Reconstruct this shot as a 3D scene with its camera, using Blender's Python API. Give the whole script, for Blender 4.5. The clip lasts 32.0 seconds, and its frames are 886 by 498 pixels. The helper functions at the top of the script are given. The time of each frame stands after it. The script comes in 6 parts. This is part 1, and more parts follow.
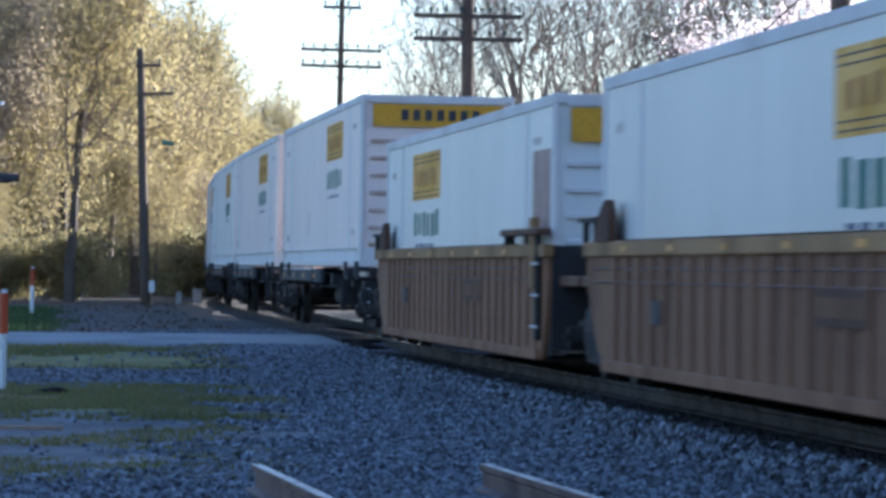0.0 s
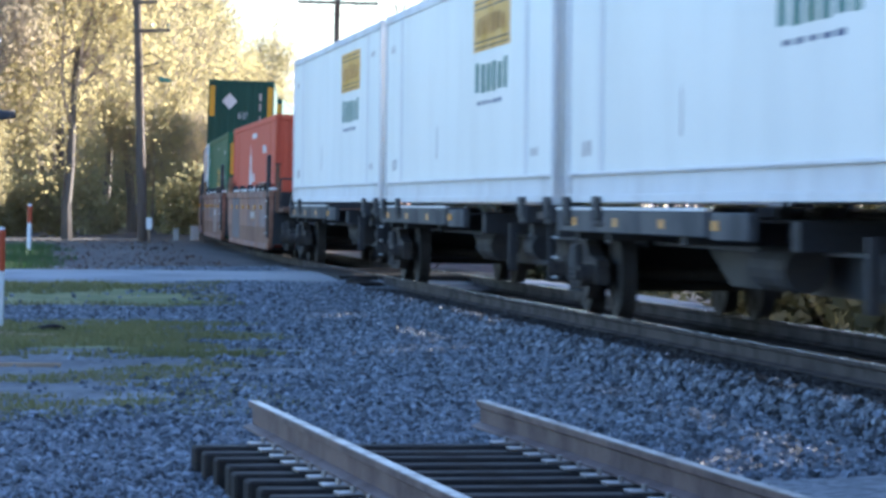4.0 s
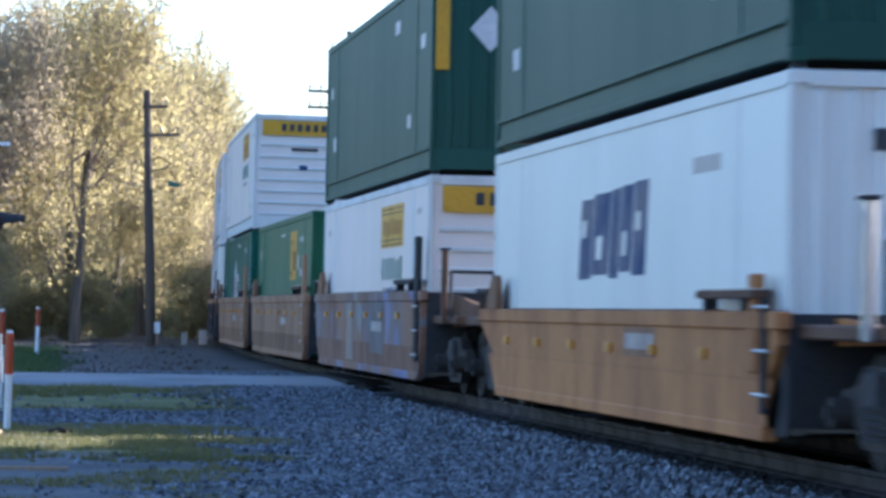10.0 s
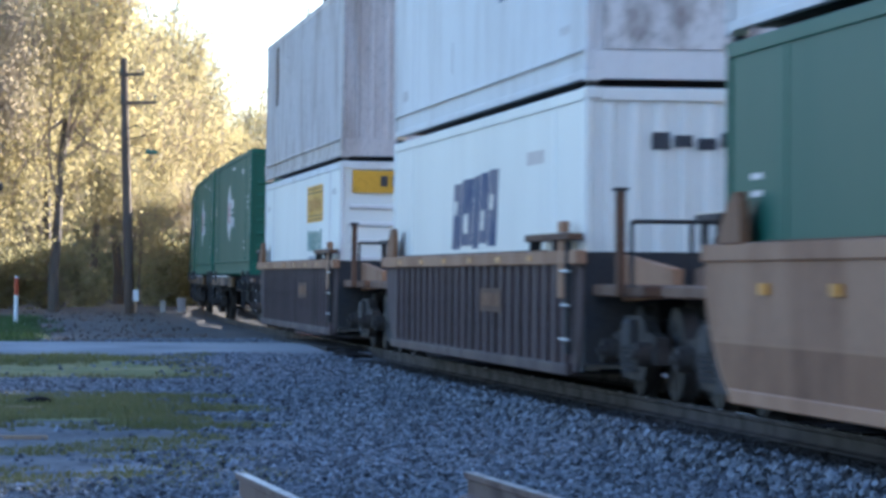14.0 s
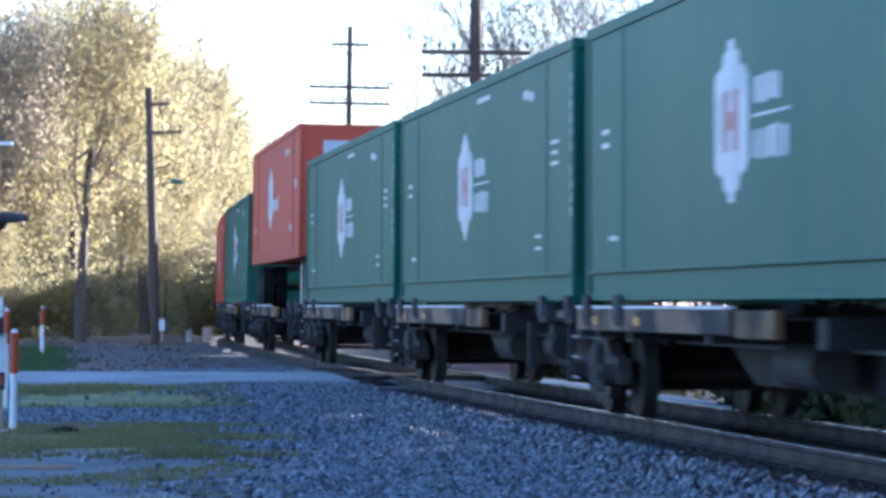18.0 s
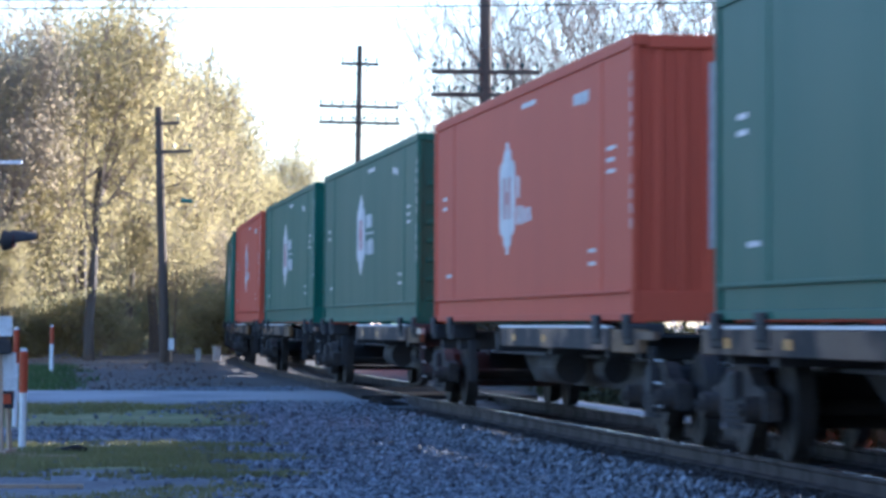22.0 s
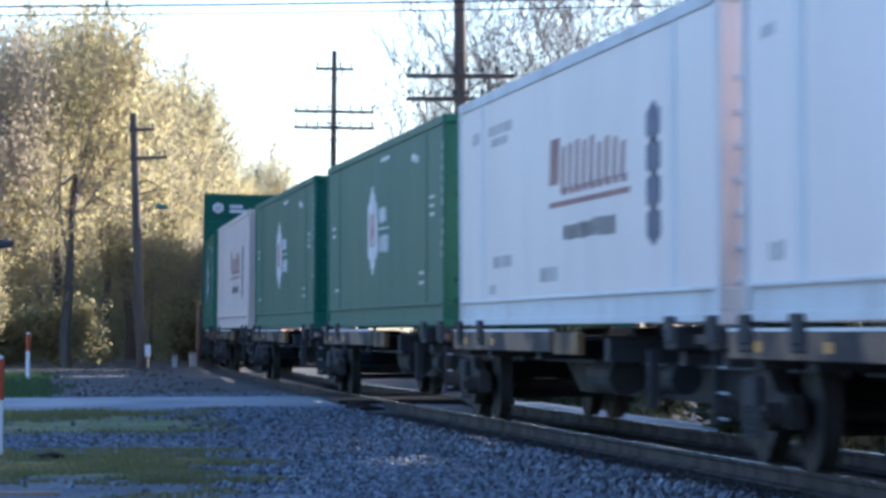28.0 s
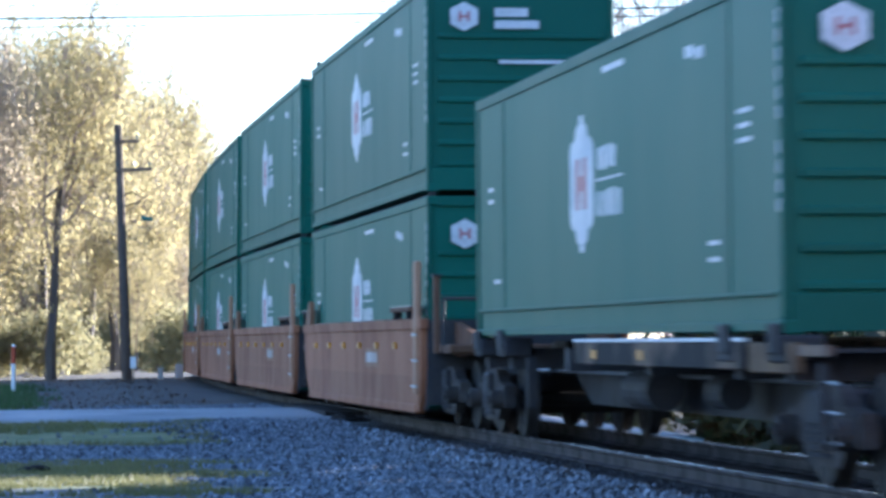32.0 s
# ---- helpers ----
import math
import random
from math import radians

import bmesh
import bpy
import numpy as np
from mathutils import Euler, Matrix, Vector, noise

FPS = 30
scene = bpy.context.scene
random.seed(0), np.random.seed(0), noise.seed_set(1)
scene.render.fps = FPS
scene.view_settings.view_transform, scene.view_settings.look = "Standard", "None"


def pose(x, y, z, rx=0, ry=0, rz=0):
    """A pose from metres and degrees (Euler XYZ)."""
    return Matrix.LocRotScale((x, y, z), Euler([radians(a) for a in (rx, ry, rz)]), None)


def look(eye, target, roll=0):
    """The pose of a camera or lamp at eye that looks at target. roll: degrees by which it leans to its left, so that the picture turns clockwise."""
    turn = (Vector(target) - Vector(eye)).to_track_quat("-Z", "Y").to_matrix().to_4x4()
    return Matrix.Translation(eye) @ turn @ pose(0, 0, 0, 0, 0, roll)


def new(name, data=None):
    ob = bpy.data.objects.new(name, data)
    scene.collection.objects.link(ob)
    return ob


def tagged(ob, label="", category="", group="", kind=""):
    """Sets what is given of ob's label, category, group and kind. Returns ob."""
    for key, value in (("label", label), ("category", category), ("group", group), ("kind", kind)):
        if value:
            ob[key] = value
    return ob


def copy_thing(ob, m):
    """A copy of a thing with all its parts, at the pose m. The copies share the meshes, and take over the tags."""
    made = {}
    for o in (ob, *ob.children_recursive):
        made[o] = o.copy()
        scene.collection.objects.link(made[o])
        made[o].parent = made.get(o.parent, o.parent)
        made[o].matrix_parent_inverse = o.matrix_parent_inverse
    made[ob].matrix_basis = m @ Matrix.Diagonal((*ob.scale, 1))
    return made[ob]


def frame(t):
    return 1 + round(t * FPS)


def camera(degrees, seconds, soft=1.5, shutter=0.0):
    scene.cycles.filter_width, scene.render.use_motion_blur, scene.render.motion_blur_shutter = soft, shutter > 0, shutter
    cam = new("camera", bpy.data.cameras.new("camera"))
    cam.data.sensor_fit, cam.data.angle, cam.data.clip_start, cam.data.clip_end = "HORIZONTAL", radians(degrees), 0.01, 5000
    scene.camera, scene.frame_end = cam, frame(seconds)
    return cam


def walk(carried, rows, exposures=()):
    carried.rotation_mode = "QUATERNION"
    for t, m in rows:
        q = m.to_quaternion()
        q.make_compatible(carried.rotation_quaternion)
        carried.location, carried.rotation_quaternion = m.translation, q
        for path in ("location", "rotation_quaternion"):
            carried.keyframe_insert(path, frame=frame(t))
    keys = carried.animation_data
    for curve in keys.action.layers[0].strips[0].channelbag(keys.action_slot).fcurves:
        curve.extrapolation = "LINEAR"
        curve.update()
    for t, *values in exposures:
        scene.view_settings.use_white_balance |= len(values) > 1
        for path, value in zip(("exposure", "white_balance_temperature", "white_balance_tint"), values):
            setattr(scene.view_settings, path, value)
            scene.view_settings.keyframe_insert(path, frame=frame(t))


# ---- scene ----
EYE = (0.0, 0.0, 1.18)
# seconds, yaw, pitch, roll of the hand-held camera, which stays on its spot
CAM_ROWS = [
    (0, -0.130, 0.332, -0.504), (0.5, -0.131, 0.047, -0.426), (1, -0.067, -0.237, -0.326), (1.5, 0.136, -0.352, -0.252), (2, 0.097, -0.254, -0.249),
    (2.5, -0.061, -0.581, -0.305), (4.5, -0.190, -0.702, -0.439), (5, -0.062, -0.636, -0.602), (5.5, 0.057, -0.416, -0.694), (6, -0.000, -0.218, -0.700),
    (6.5, -0.003, 0.134, -0.779), (7, 0.015, 0.237, -0.887), (7.5, -0.049, 0.485, -0.840), (8, 0.042, 0.738, -0.908), (8.5, 0.059, 1.217, -0.809),
    (9, -0.000, 0.929, -0.816), (9.5, 0.028, 1.121, -0.777), (10, -0.039, 1.022, -0.761), (10.5, 0.105, 1.048, -0.728), (11, 0.057, 0.813, -0.652),
    (11.5, -0.080, 0.533, -0.507), (12, -0.352, 0.649, -0.410), (12.5, -0.329, 0.379, -0.462), (13, -0.375, 0.571, -0.454), (13.5, -0.384, 0.419, -0.380),
    (14, -0.389, 0.466, -0.325), (14.5, -0.280, 0.599, -0.179), (15, -0.492, 0.701, -0.213), (15.5, -0.262, 1.065, -0.175), (17.5, 0.079, 0.760, 0.061),
    (18, 0.032, 0.922, -0.037), (18.5, 0.066, 1.076, -0.148), (19, 0.228, 1.073, -0.216), (19.5, 0.128, 1.037, -0.213), (20, 0.130, 1.145, -0.082),
    (20.5, 0.191, 1.061, -0.142), (21, 0.213, 1.243, -0.129), (21.5, 0.313, 1.223, -0.102), (22, 0.183, 1.239, -0.117), (22.5, 0.300, 1.321, 0.012),
    (23, 0.243, 1.269, 0.069), (23.5, 0.375, 1.267, 0.152), (24, 0.162, 1.126, 0.099), (24.5, 0.310, 0.996, 0.050), (25, -0.011, 1.116, 0.018),
    (25.5, -0.141, 1.145, 0.044), (26, -0.059, 1.299, 0.171), (26.5, -0.135, 1.358, 0.156), (28.5, -0.190, 1.285, 0.318), (29, -0.140, 1.237, 0.294),
    (29.5, -0.192, 1.144, 0.234), (29.7, -0.135, 1.230, 0.225), (30, -0.122, 1.378, 0.377), (30.5, -0.384, 1.512, 0.391), (31, -0.575, 1.245, 0.414),
    (31.5, -0.509, 1.184, 0.391), (32, -0.435, 1.486, 0.480),
]
cam = camera(14.36, 32.0, soft=3.3, shutter=0.5)
walk(cam, [(t, pose(*EYE, 90 + p, r, y)) for t, y, p, r in CAM_ROWS],
     exposures=[(0.0, 1.85, 4970, 14), (1.0, 2.25, 5130, 14), (2.0, 2.37, 5170, 14), (5.0, 2.82, 5120, 13), (6.5, 2.67, 5070, 13), (8.0, 2.5, 5070, 14), (9.0, 2.05, 5030, 14), (10.0, 2.24, 4980, 14), (11.0, 2.2, 4980, 15),
                (12.0, 2.37, 5120, 13), (13.0, 2.56, 5220, 14), (14.0, 2.5, 5180, 14), (15.0, 2.35, 5080, 14), (18.0, 2.68, 4790, 16), (20.0, 2.68, 4840, 18), (21.0, 2.5, 4840, 18), (23.0, 2.32, 4790, 18), (25.0, 2.4, 4840, 18),
                (26.0, 2.2, 4840, 18), (29.0, 2.27, 4940, 16), (30.0, 2.5, 4990, 17), (31.0, 2.36, 5240, 14), (32.0, 2.68, 4790, 15)])

# ---- light: low evening sun from beyond the train, clear sky ----
SUN_AZ, SUN_EL = 53.0, 15.5          # degrees clockwise from straight ahead, degrees up
world = bpy.data.worlds.new("world")
scene.world = world
world.use_nodes = True
wt = world.node_tree
sky = wt.nodes.new("ShaderNodeTexSky")
sky.sky_type = "NISHITA"
sky.sun_disc = False
sky.sun_elevation = radians(SUN_EL)
sky.sun_rotation = radians(SUN_AZ)
sky.air_density, sky.dust_density, sky.ozone_density = 1.0, 1.2, 1.5
bg = wt.nodes["Background"]
wt.links.new(sky.outputs[0], bg.inputs[0])
bg.inputs[1].default_value = 0.085
sun = new("sun", bpy.data.lights.new("sun", "SUN"))
sun.data.energy, sun.data.angle, sun.data.color = 4.0, radians(0.5), (1.0, 0.83, 0.6)
_a, _e = radians(SUN_AZ), radians(SUN_EL)
sun.matrix_world = look((60, 60, 60), (60 - math.sin(_a) * math.cos(_e), 60 - math.cos(_a) * math.cos(_e), 60 - math.sin(_e)))

# ---- materials ----
def nodes_of(name):
    m = bpy.data.materials.new(name)
    m.use_nodes = True
    nt = m.node_tree
    return m, nt, nt.nodes["Principled BSDF"]


def node(nt, kind, **vals):
    n = nt.nodes.new(kind)
    for k, v in vals.items():
        n.inputs[k].default_value = v
    return n


def mixer(nt, a, b, fac, blend="MIX"):
    n = nt.nodes.new("ShaderNodeMix")
    n.data_type, n.blend_type = "RGBA", blend
    for sock, v in ((n.inputs[0], fac), (n.inputs[6], a), (n.inputs[7], b)):
        if hasattr(v, "is_output"):
            nt.links.new(v, sock)
        elif isinstance(v, (int, float)):
            sock.default_value = v
        else:
            sock.default_value = (*v, 1) if len(v) == 3 else v
    return n.outputs[2]


def ramp(nt, fac, lo, hi):
    n = nt.nodes.new("ShaderNodeMapRange")
    n.inputs["From Min"].default_value, n.inputs["From Max"].default_value = lo, hi
    nt.links.new(fac, n.inputs["Value"])
    return n.outputs[0]


def coords(nt, scale=(1, 1, 1)):
    tc, mp = nt.nodes.new("ShaderNodeTexCoord"), nt.nodes.new("ShaderNodeMapping")
    mp.inputs["Scale"].default_value = scale
    nt.links.new(tc.outputs["Object"], mp.inputs["Vector"])
    return mp.outputs[0]


def noise_of(nt, scale, stretch=(1, 1, 1), detail=4.0):
    n = node(nt, "ShaderNodeTexNoise", Scale=scale, Detail=detail)
    nt.links.new(coords(nt, stretch), n.inputs["Vector"])
    return n.outputs["Fac"]


def mat(name, col, worn=None, rough=0.6, metal=0.0, scale=2.0, fine=30.0, stretch=(1, 1, 1), lo=0.45, hi=0.75, bump=0.15, vary=0.12, grime=0.5, spec=0.2):
    """Base colour with worn patches at two scales, random lightness from object to object, fine relief."""
    m, nt, p = nodes_of(name)
    worn = worn or tuple(c * 0.6 for c in col)
    big = ramp(nt, noise_of(nt, scale, stretch), lo, hi)
    c = mixer(nt, col, worn, big)
    grain = noise_of(nt, fine, stretch, 3.0)
    c = mixer(nt, c, mixer(nt, c, (1 - grime, 1 - grime, 1 - grime), 1.0, "MULTIPLY"), ramp(nt, grain, 0.5, 0.95))
    info = nt.nodes.new("ShaderNodeObjectInfo")
    hs = nt.nodes.new("ShaderNodeHueSaturation")
    mr = nt.nodes.new("ShaderNodeMapRange")
    mr.inputs["To Min"].default_value, mr.inputs["To Max"].default_value = 1 - vary, 1 + vary
    nt.links.new(info.outputs["Random"], mr.inputs["Value"])
    nt.links.new(mr.outputs[0], hs.inputs["Value"])
    nt.links.new(c, hs.inputs["Color"])
    nt.links.new(hs.outputs[0], p.inputs["Base Color"])
    p.inputs["Metallic"].default_value = metal
    p.inputs["Specular IOR Level"].default_value = spec
    rr = nt.nodes.new("ShaderNodeMapRange")
    rr.inputs["To Min"].default_value, rr.inputs["To Max"].default_value = max(0.05, rough - 0.24 * min(grime, 0.5)), min(1, rough + 0.3 * min(grime, 0.5))
    nt.links.new(big, rr.inputs["Value"])
    nt.links.new(rr.outputs[0], p.inputs["Roughness"])
    b = node(nt, "ShaderNodeBump", Strength=bump, Distance=0.02)
    nt.links.new(grain, b.inputs["Height"])
    nt.links.new(b.outputs[0], p.inputs["Normal"])
    return m


STREAK = (1.0, 1.0, 0.3)
M_WHITE = mat("white_paint", (0.74, 0.735, 0.69), (0.64, 0.625, 0.58), 0.42, scale=0.8, stretch=STREAK, lo=0.45, hi=0.95, bump=0.01, vary=0.05, grime=0.07, spec=0.3)
M_WHITE_WARM = mat("warm_white_paint", (0.80, 0.685, 0.63), (0.70, 0.59, 0.535), 0.45, scale=0.8, stretch=STREAK, lo=0.45, hi=0.95, bump=0.01, vary=0.04, grime=0.08, spec=0.35)
M_WHITE_OLD = mat("aged_white_paint", (0.70, 0.675, 0.65), (0.52, 0.47, 0.43), 0.6, scale=1.2, stretch=STREAK, lo=0.45, hi=0.9, bump=0.04, vary=0.05, grime=0.14, spec=0.3)
M_GREEN = mat("green_paint", (0.0195, 0.099, 0.068), (0.0225, 0.103, 0.071), 0.5, scale=0.8, stretch=STREAK, bump=0.008, vary=0.12, grime=0.1, spec=0.16)
M_DKGREEN = mat("dark_green_paint", (0.025, 0.075, 0.058), (0.029, 0.079, 0.06), 0.52, scale=0.8, stretch=STREAK, bump=0.008, vary=0.1, grime=0.1, spec=0.16)
M_OLIVE = mat("mid_green_paint", (0.023, 0.11, 0.055), (0.027, 0.114, 0.056), 0.46, scale=0.8, stretch=STREAK, bump=0.008, vary=0.1, grime=0.1, spec=0.2)
M_RED = mat("faded_red_paint", (0.52, 0.092, 0.046), (0.49, 0.095, 0.052), 0.6, scale=0.8, stretch=STREAK, bump=0.01, vary=0.08, grime=0.06, spec=0.16)
M_TAN = mat("tan_grey_paint", (0.50, 0.45, 0.43), (0.36, 0.29, 0.25), 0.55, stretch=STREAK, bump=0.04)
M_BEIGE = mat("beige_paint", (0.62, 0.48, 0.415), (0.54, 0.41, 0.35), 0.6, scale=0.8, stretch=STREAK, lo=0.45, hi=0.9, bump=0.01, vary=0.04, grime=0.06, spec=0.3)
M_YELLOW = mat("yellow_sign", (0.64, 0.335, 0.035), (0.54, 0.29, 0.04), 0.45, bump=0.02, vary=0.04, spec=0.1)
M_LOGO = mat("white_decal", (0.64, 0.62, 0.63), (0.5, 0.5, 0.5), 0.5, bump=0.02, vary=0.03, spec=0.1)
M_PINK = mat("red_decal", (0.44, 0.19, 0.19), (0.42, 0.22, 0.22), 0.5, bump=0.02, vary=0.03, spec=0.1)
M_SCRIPT = mat("dull_red_decal", (0.27, 0.12, 0.12), (0.3, 0.16, 0.15), 0.5, bump=0.02, vary=0.03, spec=0.1)
M_BLUE = mat("blue_decal", (0.022, 0.05, 0.15), (0.03, 0.06, 0.15), 0.5, bump=0.02, vary=0.03, spec=0.1)
M_TEAL = mat("green_decal", (0.04, 0.16, 0.13), (0.1, 0.2, 0.18), 0.5, bump=0.02, vary=0.03, spec=0.1)
M_INK = mat("dark_decal", (0.05, 0.05, 0.06), (0.09, 0.09, 0.09), 0.6, bump=0.02, vary=0.03, spec=0.1)
M_RUST = mat("rusty_brown_steel", (0.135, 0.07, 0.042), (0.085, 0.05, 0.036), 0.75, 0.0, 1.2, 25, (1, 1, 0.35), bump=0.2, vary=0.15)
M_RUSTY_RED = mat("red_brown_steel", (0.28, 0.115, 0.055), (0.19, 0.085, 0.05), 0.75, 0.0, 1.0, 25, (1, 1, 0.35), bump=0.2, vary=0.12)
M_CAR_TAN = mat("tan_brown_steel", (0.33, 0.18, 0.105), (0.24, 0.13, 0.075), 0.7, 0.0, 1.0, 20, (1, 1, 0.4), bump=0.15, vary=0.1)
M_CAR_GOLD = mat("dull_gold_steel", (0.33, 0.19, 0.08), (0.2, 0.12, 0.06), 0.7, 0.0, 1.2, 20, (1, 1, 0.4), bump=0.15, vary=0.1)
M_CAR_BROWN = mat("warm_brown_steel", (0.22, 0.11, 0.058), (0.14, 0.075, 0.045), 0.75, 0.0, 1.0, 20, (1, 1, 0.4), bump=0.2, vary=0.1)
M_CAR_YELLOW = mat("dirty_yellow_steel", (0.46, 0.195, 0.06), (0.27, 0.12, 0.06), 0.7, 0.0, 1.2, 20, (1, 1, 0.4), bump=0.15, vary=0.12)
M_GRAFF = mat("brown_and_mauve_sprayed_steel", (0.25, 0.13, 0.08), (0.16, 0.09, 0.065), 0.7, 0.0, 0.9, 20, (1, 1, 0.5), bump=0.1, vary=0.06)
def spray(m, tints):
    """Soft sprayed patches of paint laid over a steel colour."""
    nt = m.node_tree
    p = nt.nodes["Principled BSDF"]
    c = p.inputs["Base Color"].links[0].from_socket
    for k, (col, scale, lo, hi) in enumerate(tints):
        n = node(nt, "ShaderNodeTexNoise", Scale=scale, Detail=2.5)
        mp = nt.nodes.new("ShaderNodeMapping")
        mp.inputs["Location"].default_value = (3.7 * k, 9.1 * k, 1.3 * k)
        nt.links.new(coords(nt, (1.0, 1.0, 0.95)), mp.inputs["Vector"])
        nt.links.new(mp.outputs[0], n.inputs["Vector"])
        c = mixer(nt, c, col, ramp(nt, n.outputs["Fac"], lo, hi))
    nt.links.new(c, p.inputs["Base Color"])


spray(M_GRAFF, (((0.2, 0.15, 0.15), 0.55, 0.5, 0.62), ((0.21, 0.2, 0.33), 0.6, 0.57, 0.63), ((0.27, 0.29, 0.30), 0.7, 0.6, 0.68), ((0.15, 0.2, 0.24), 1.5, 0.63, 0.7)))
M_REFLECT = mat("amber_reflector", (0.55, 0.24, 0.02), (0.45, 0.18, 0.02), 0.4, bump=0.02)
M_LOWER = mat("stained_dark_brown_steel", (0.2, 0.1, 0.062), (0.13, 0.07, 0.05), 0.75, 0.0, 1.1, 20, (1, 1, 0.6), bump=0.15, vary=0.1)
M_BLACK = mat("grimy_black_steel", (0.04, 0.039, 0.042), (0.058, 0.05, 0.045), 0.75, 0.0, 2.5, 25, bump=0.2, vary=0.2, spec=0.15)
M_WHEEL = mat("wheel_steel", (0.038, 0.033, 0.03), (0.022, 0.02, 0.019), 0.7, 0.0, 5, 40, bump=0.1, spec=0.15)
M_DECKEDGE = mat("worn_deck_beam", (0.15, 0.09, 0.06), (0.042, 0.036, 0.034), 0.65, 0.0, 0.9, 15, (1, 1, 1), lo=0.44, hi=0.56, bump=0.15, vary=0.55, spec=0.2)
M_FRAME = mat("dusty_truck_casting", (0.062, 0.052, 0.046), (0.03, 0.027, 0.026), 0.8, 0.0, 4, 30, bump=0.2, vary=0.2, spec=0.15)
M_SILL = mat("dull_grey_sill", (0.062, 0.063, 0.07), (0.034, 0.033, 0.034), 0.7, 0.0, 1.0, 20, bump=0.15, vary=0.2, spec=0.2)
M_DECKGOLD = mat("stained_gold_beam", (0.2, 0.115, 0.05), (0.085, 0.06, 0.045), 0.7, 0.0, 1.4, 18, lo=0.42, hi=0.62, bump=0.15, vary=0.35, spec=0.2)
M_STAIN = mat("mauve_brown_stain", (0.36, 0.25, 0.22), (0.28, 0.18, 0.155), 0.6, 0.0, 1.5, 20, STREAK, bump=0.03)
M_BLUEGREY = mat("blue_grey_overspray", (0.15, 0.14, 0.15), (0.19, 0.13, 0.105), 0.7, 0.0, 1.4, 12, (1, 1, 0.6), lo=0.4, hi=0.75, bump=0.05)
M_PALEPATCH = mat("pale_overspray", (0.29, 0.225, 0.195), (0.22, 0.14, 0.105), 0.7, 0.0, 1.3, 12, (1, 1, 0.5), lo=0.4, hi=0.75, bump=0.05)
M_MAUVE = mat("mauve_overspray", (0.23, 0.19, 0.27), (0.22, 0.14, 0.12), 0.7, 0.0, 1.2, 12, (1, 1, 0.5), lo=0.4, hi=0.75, bump=0.05)
M_TYRE = mat("black_tyre_rubber", (0.012, 0.012, 0.013), (0.02, 0.019, 0.018), 0.9, 0.0, 5, 40, bump=0.2, spec=0.1)
M_SOOT = mat("soot_smears", (0.66, 0.63, 0.6), (0.24, 0.2, 0.18), 0.7, 0.0, 2.2, 18, (1, 1, 0.7), lo=0.46, hi=0.66, bump=0.03)
M_PURPLE = mat("purple_brown_steel", (0.1, 0.07, 0.066), (0.075, 0.055, 0.056), 0.75, 0.0, 1.2, 25, (1, 1, 0.35), bump=0.2, vary=0.15)
M_RUSTRIB = mat("rust_stained_white", (0.66, 0.53, 0.46), (0.4, 0.26, 0.19), 0.7, 0.0, 2.0, 20, (1, 1, 0.3), lo=0.42, hi=0.7, bump=0.05)
M_GALV = mat("galvanised_steel", (0.42, 0.43, 0.45), (0.3, 0.3, 0.31), 0.4, 0.7, 3, 40, bump=0.05)
M_RAIL = mat("rusty_rail_side", (0.05, 0.041, 0.039), (0.033, 0.027, 0.026), 0.75, 0.0, 2, 30, bump=0.2, spec=0.12)
M_RAILTOP = mat("polished_rail_head", (0.5, 0.48, 0.46), (0.4, 0.38, 0.36), 0.25, 0.9, 3, 60, bump=0.02)
# grimy bed, its colour darkened further for the shade under the cars
M_DARKBED = mat("grimy_shaded_ballast", (0.024, 0.023, 0.024), (0.015, 0.015, 0.016), 0.9, 0, 3, 14, bump=0.6, spec=0.08)
M_WELLBROWN = mat("mauve_brown_steel", (0.26, 0.13, 0.085), (0.16, 0.085, 0.06), 0.7, 0.0, 1.0, 20, (1, 1, 0.4), bump=0.15, vary=0.12)
spray(M_WELLBROWN, (((0.2, 0.15, 0.145), 0.5, 0.56, 0.68), ((0.2, 0.19, 0.23), 0.8, 0.64, 0.72)))
M_RAIL_LIGHT = mat("pale_rust_rail", (0.15, 0.1, 0.09), (0.105, 0.072, 0.065), 0.7, 0.1, 2, 30, bump=0.2)
M_TIE = mat("creosoted_tie", (0.024, 0.021, 0.02), (0.042, 0.036, 0.032), 0.85, 0, 3, 20, (0.3, 1, 1), bump=0.4, vary=0.25, spec=0.1)
M_PLATE = mat("tie_plate_steel", (0.30, 0.28, 0.27), (0.2, 0.16, 0.13), 0.5, 0.4, 6, 40)
M_WOODPOLE = mat("weathered_pole", (0.115, 0.085, 0.065), (0.07, 0.052, 0.042), 0.85, 0, 2, 30, (1, 1, 0.2), bump=0.4)
M_LUMBER = mat("pale_lumber", (0.42, 0.31, 0.21), (0.33, 0.24, 0.17), 0.75, 0, 3, 30, (1, 1, 0.2), bump=0.2)
M_BARK = mat("grey_bark", (0.14, 0.118, 0.1), (0.095, 0.08, 0.07), 0.9, 0, 3, 25, (1, 1, 0.3), bump=0.5)
M_TWIG = mat("sunlit_grey_twigs", (0.27, 0.215, 0.17), (0.19, 0.15, 0.12), 0.9, 0, 3, 25, (1, 1, 0.3), bump=0.3)
M_ORANGE = mat("orange_reflective", (0.42, 0.075, 0.03), (0.32, 0.065, 0.03), 0.45, bump=0.03)
M_POSTWHITE = mat("white_marker_plastic", (0.75, 0.75, 0.76), (0.5, 0.48, 0.45), 0.45, bump=0.03)
M_ASPHALT = mat("pale_asphalt", (0.31, 0.315, 0.33), (0.23, 0.235, 0.25), 0.85, 0, 0.5, 60, bump=0.3)
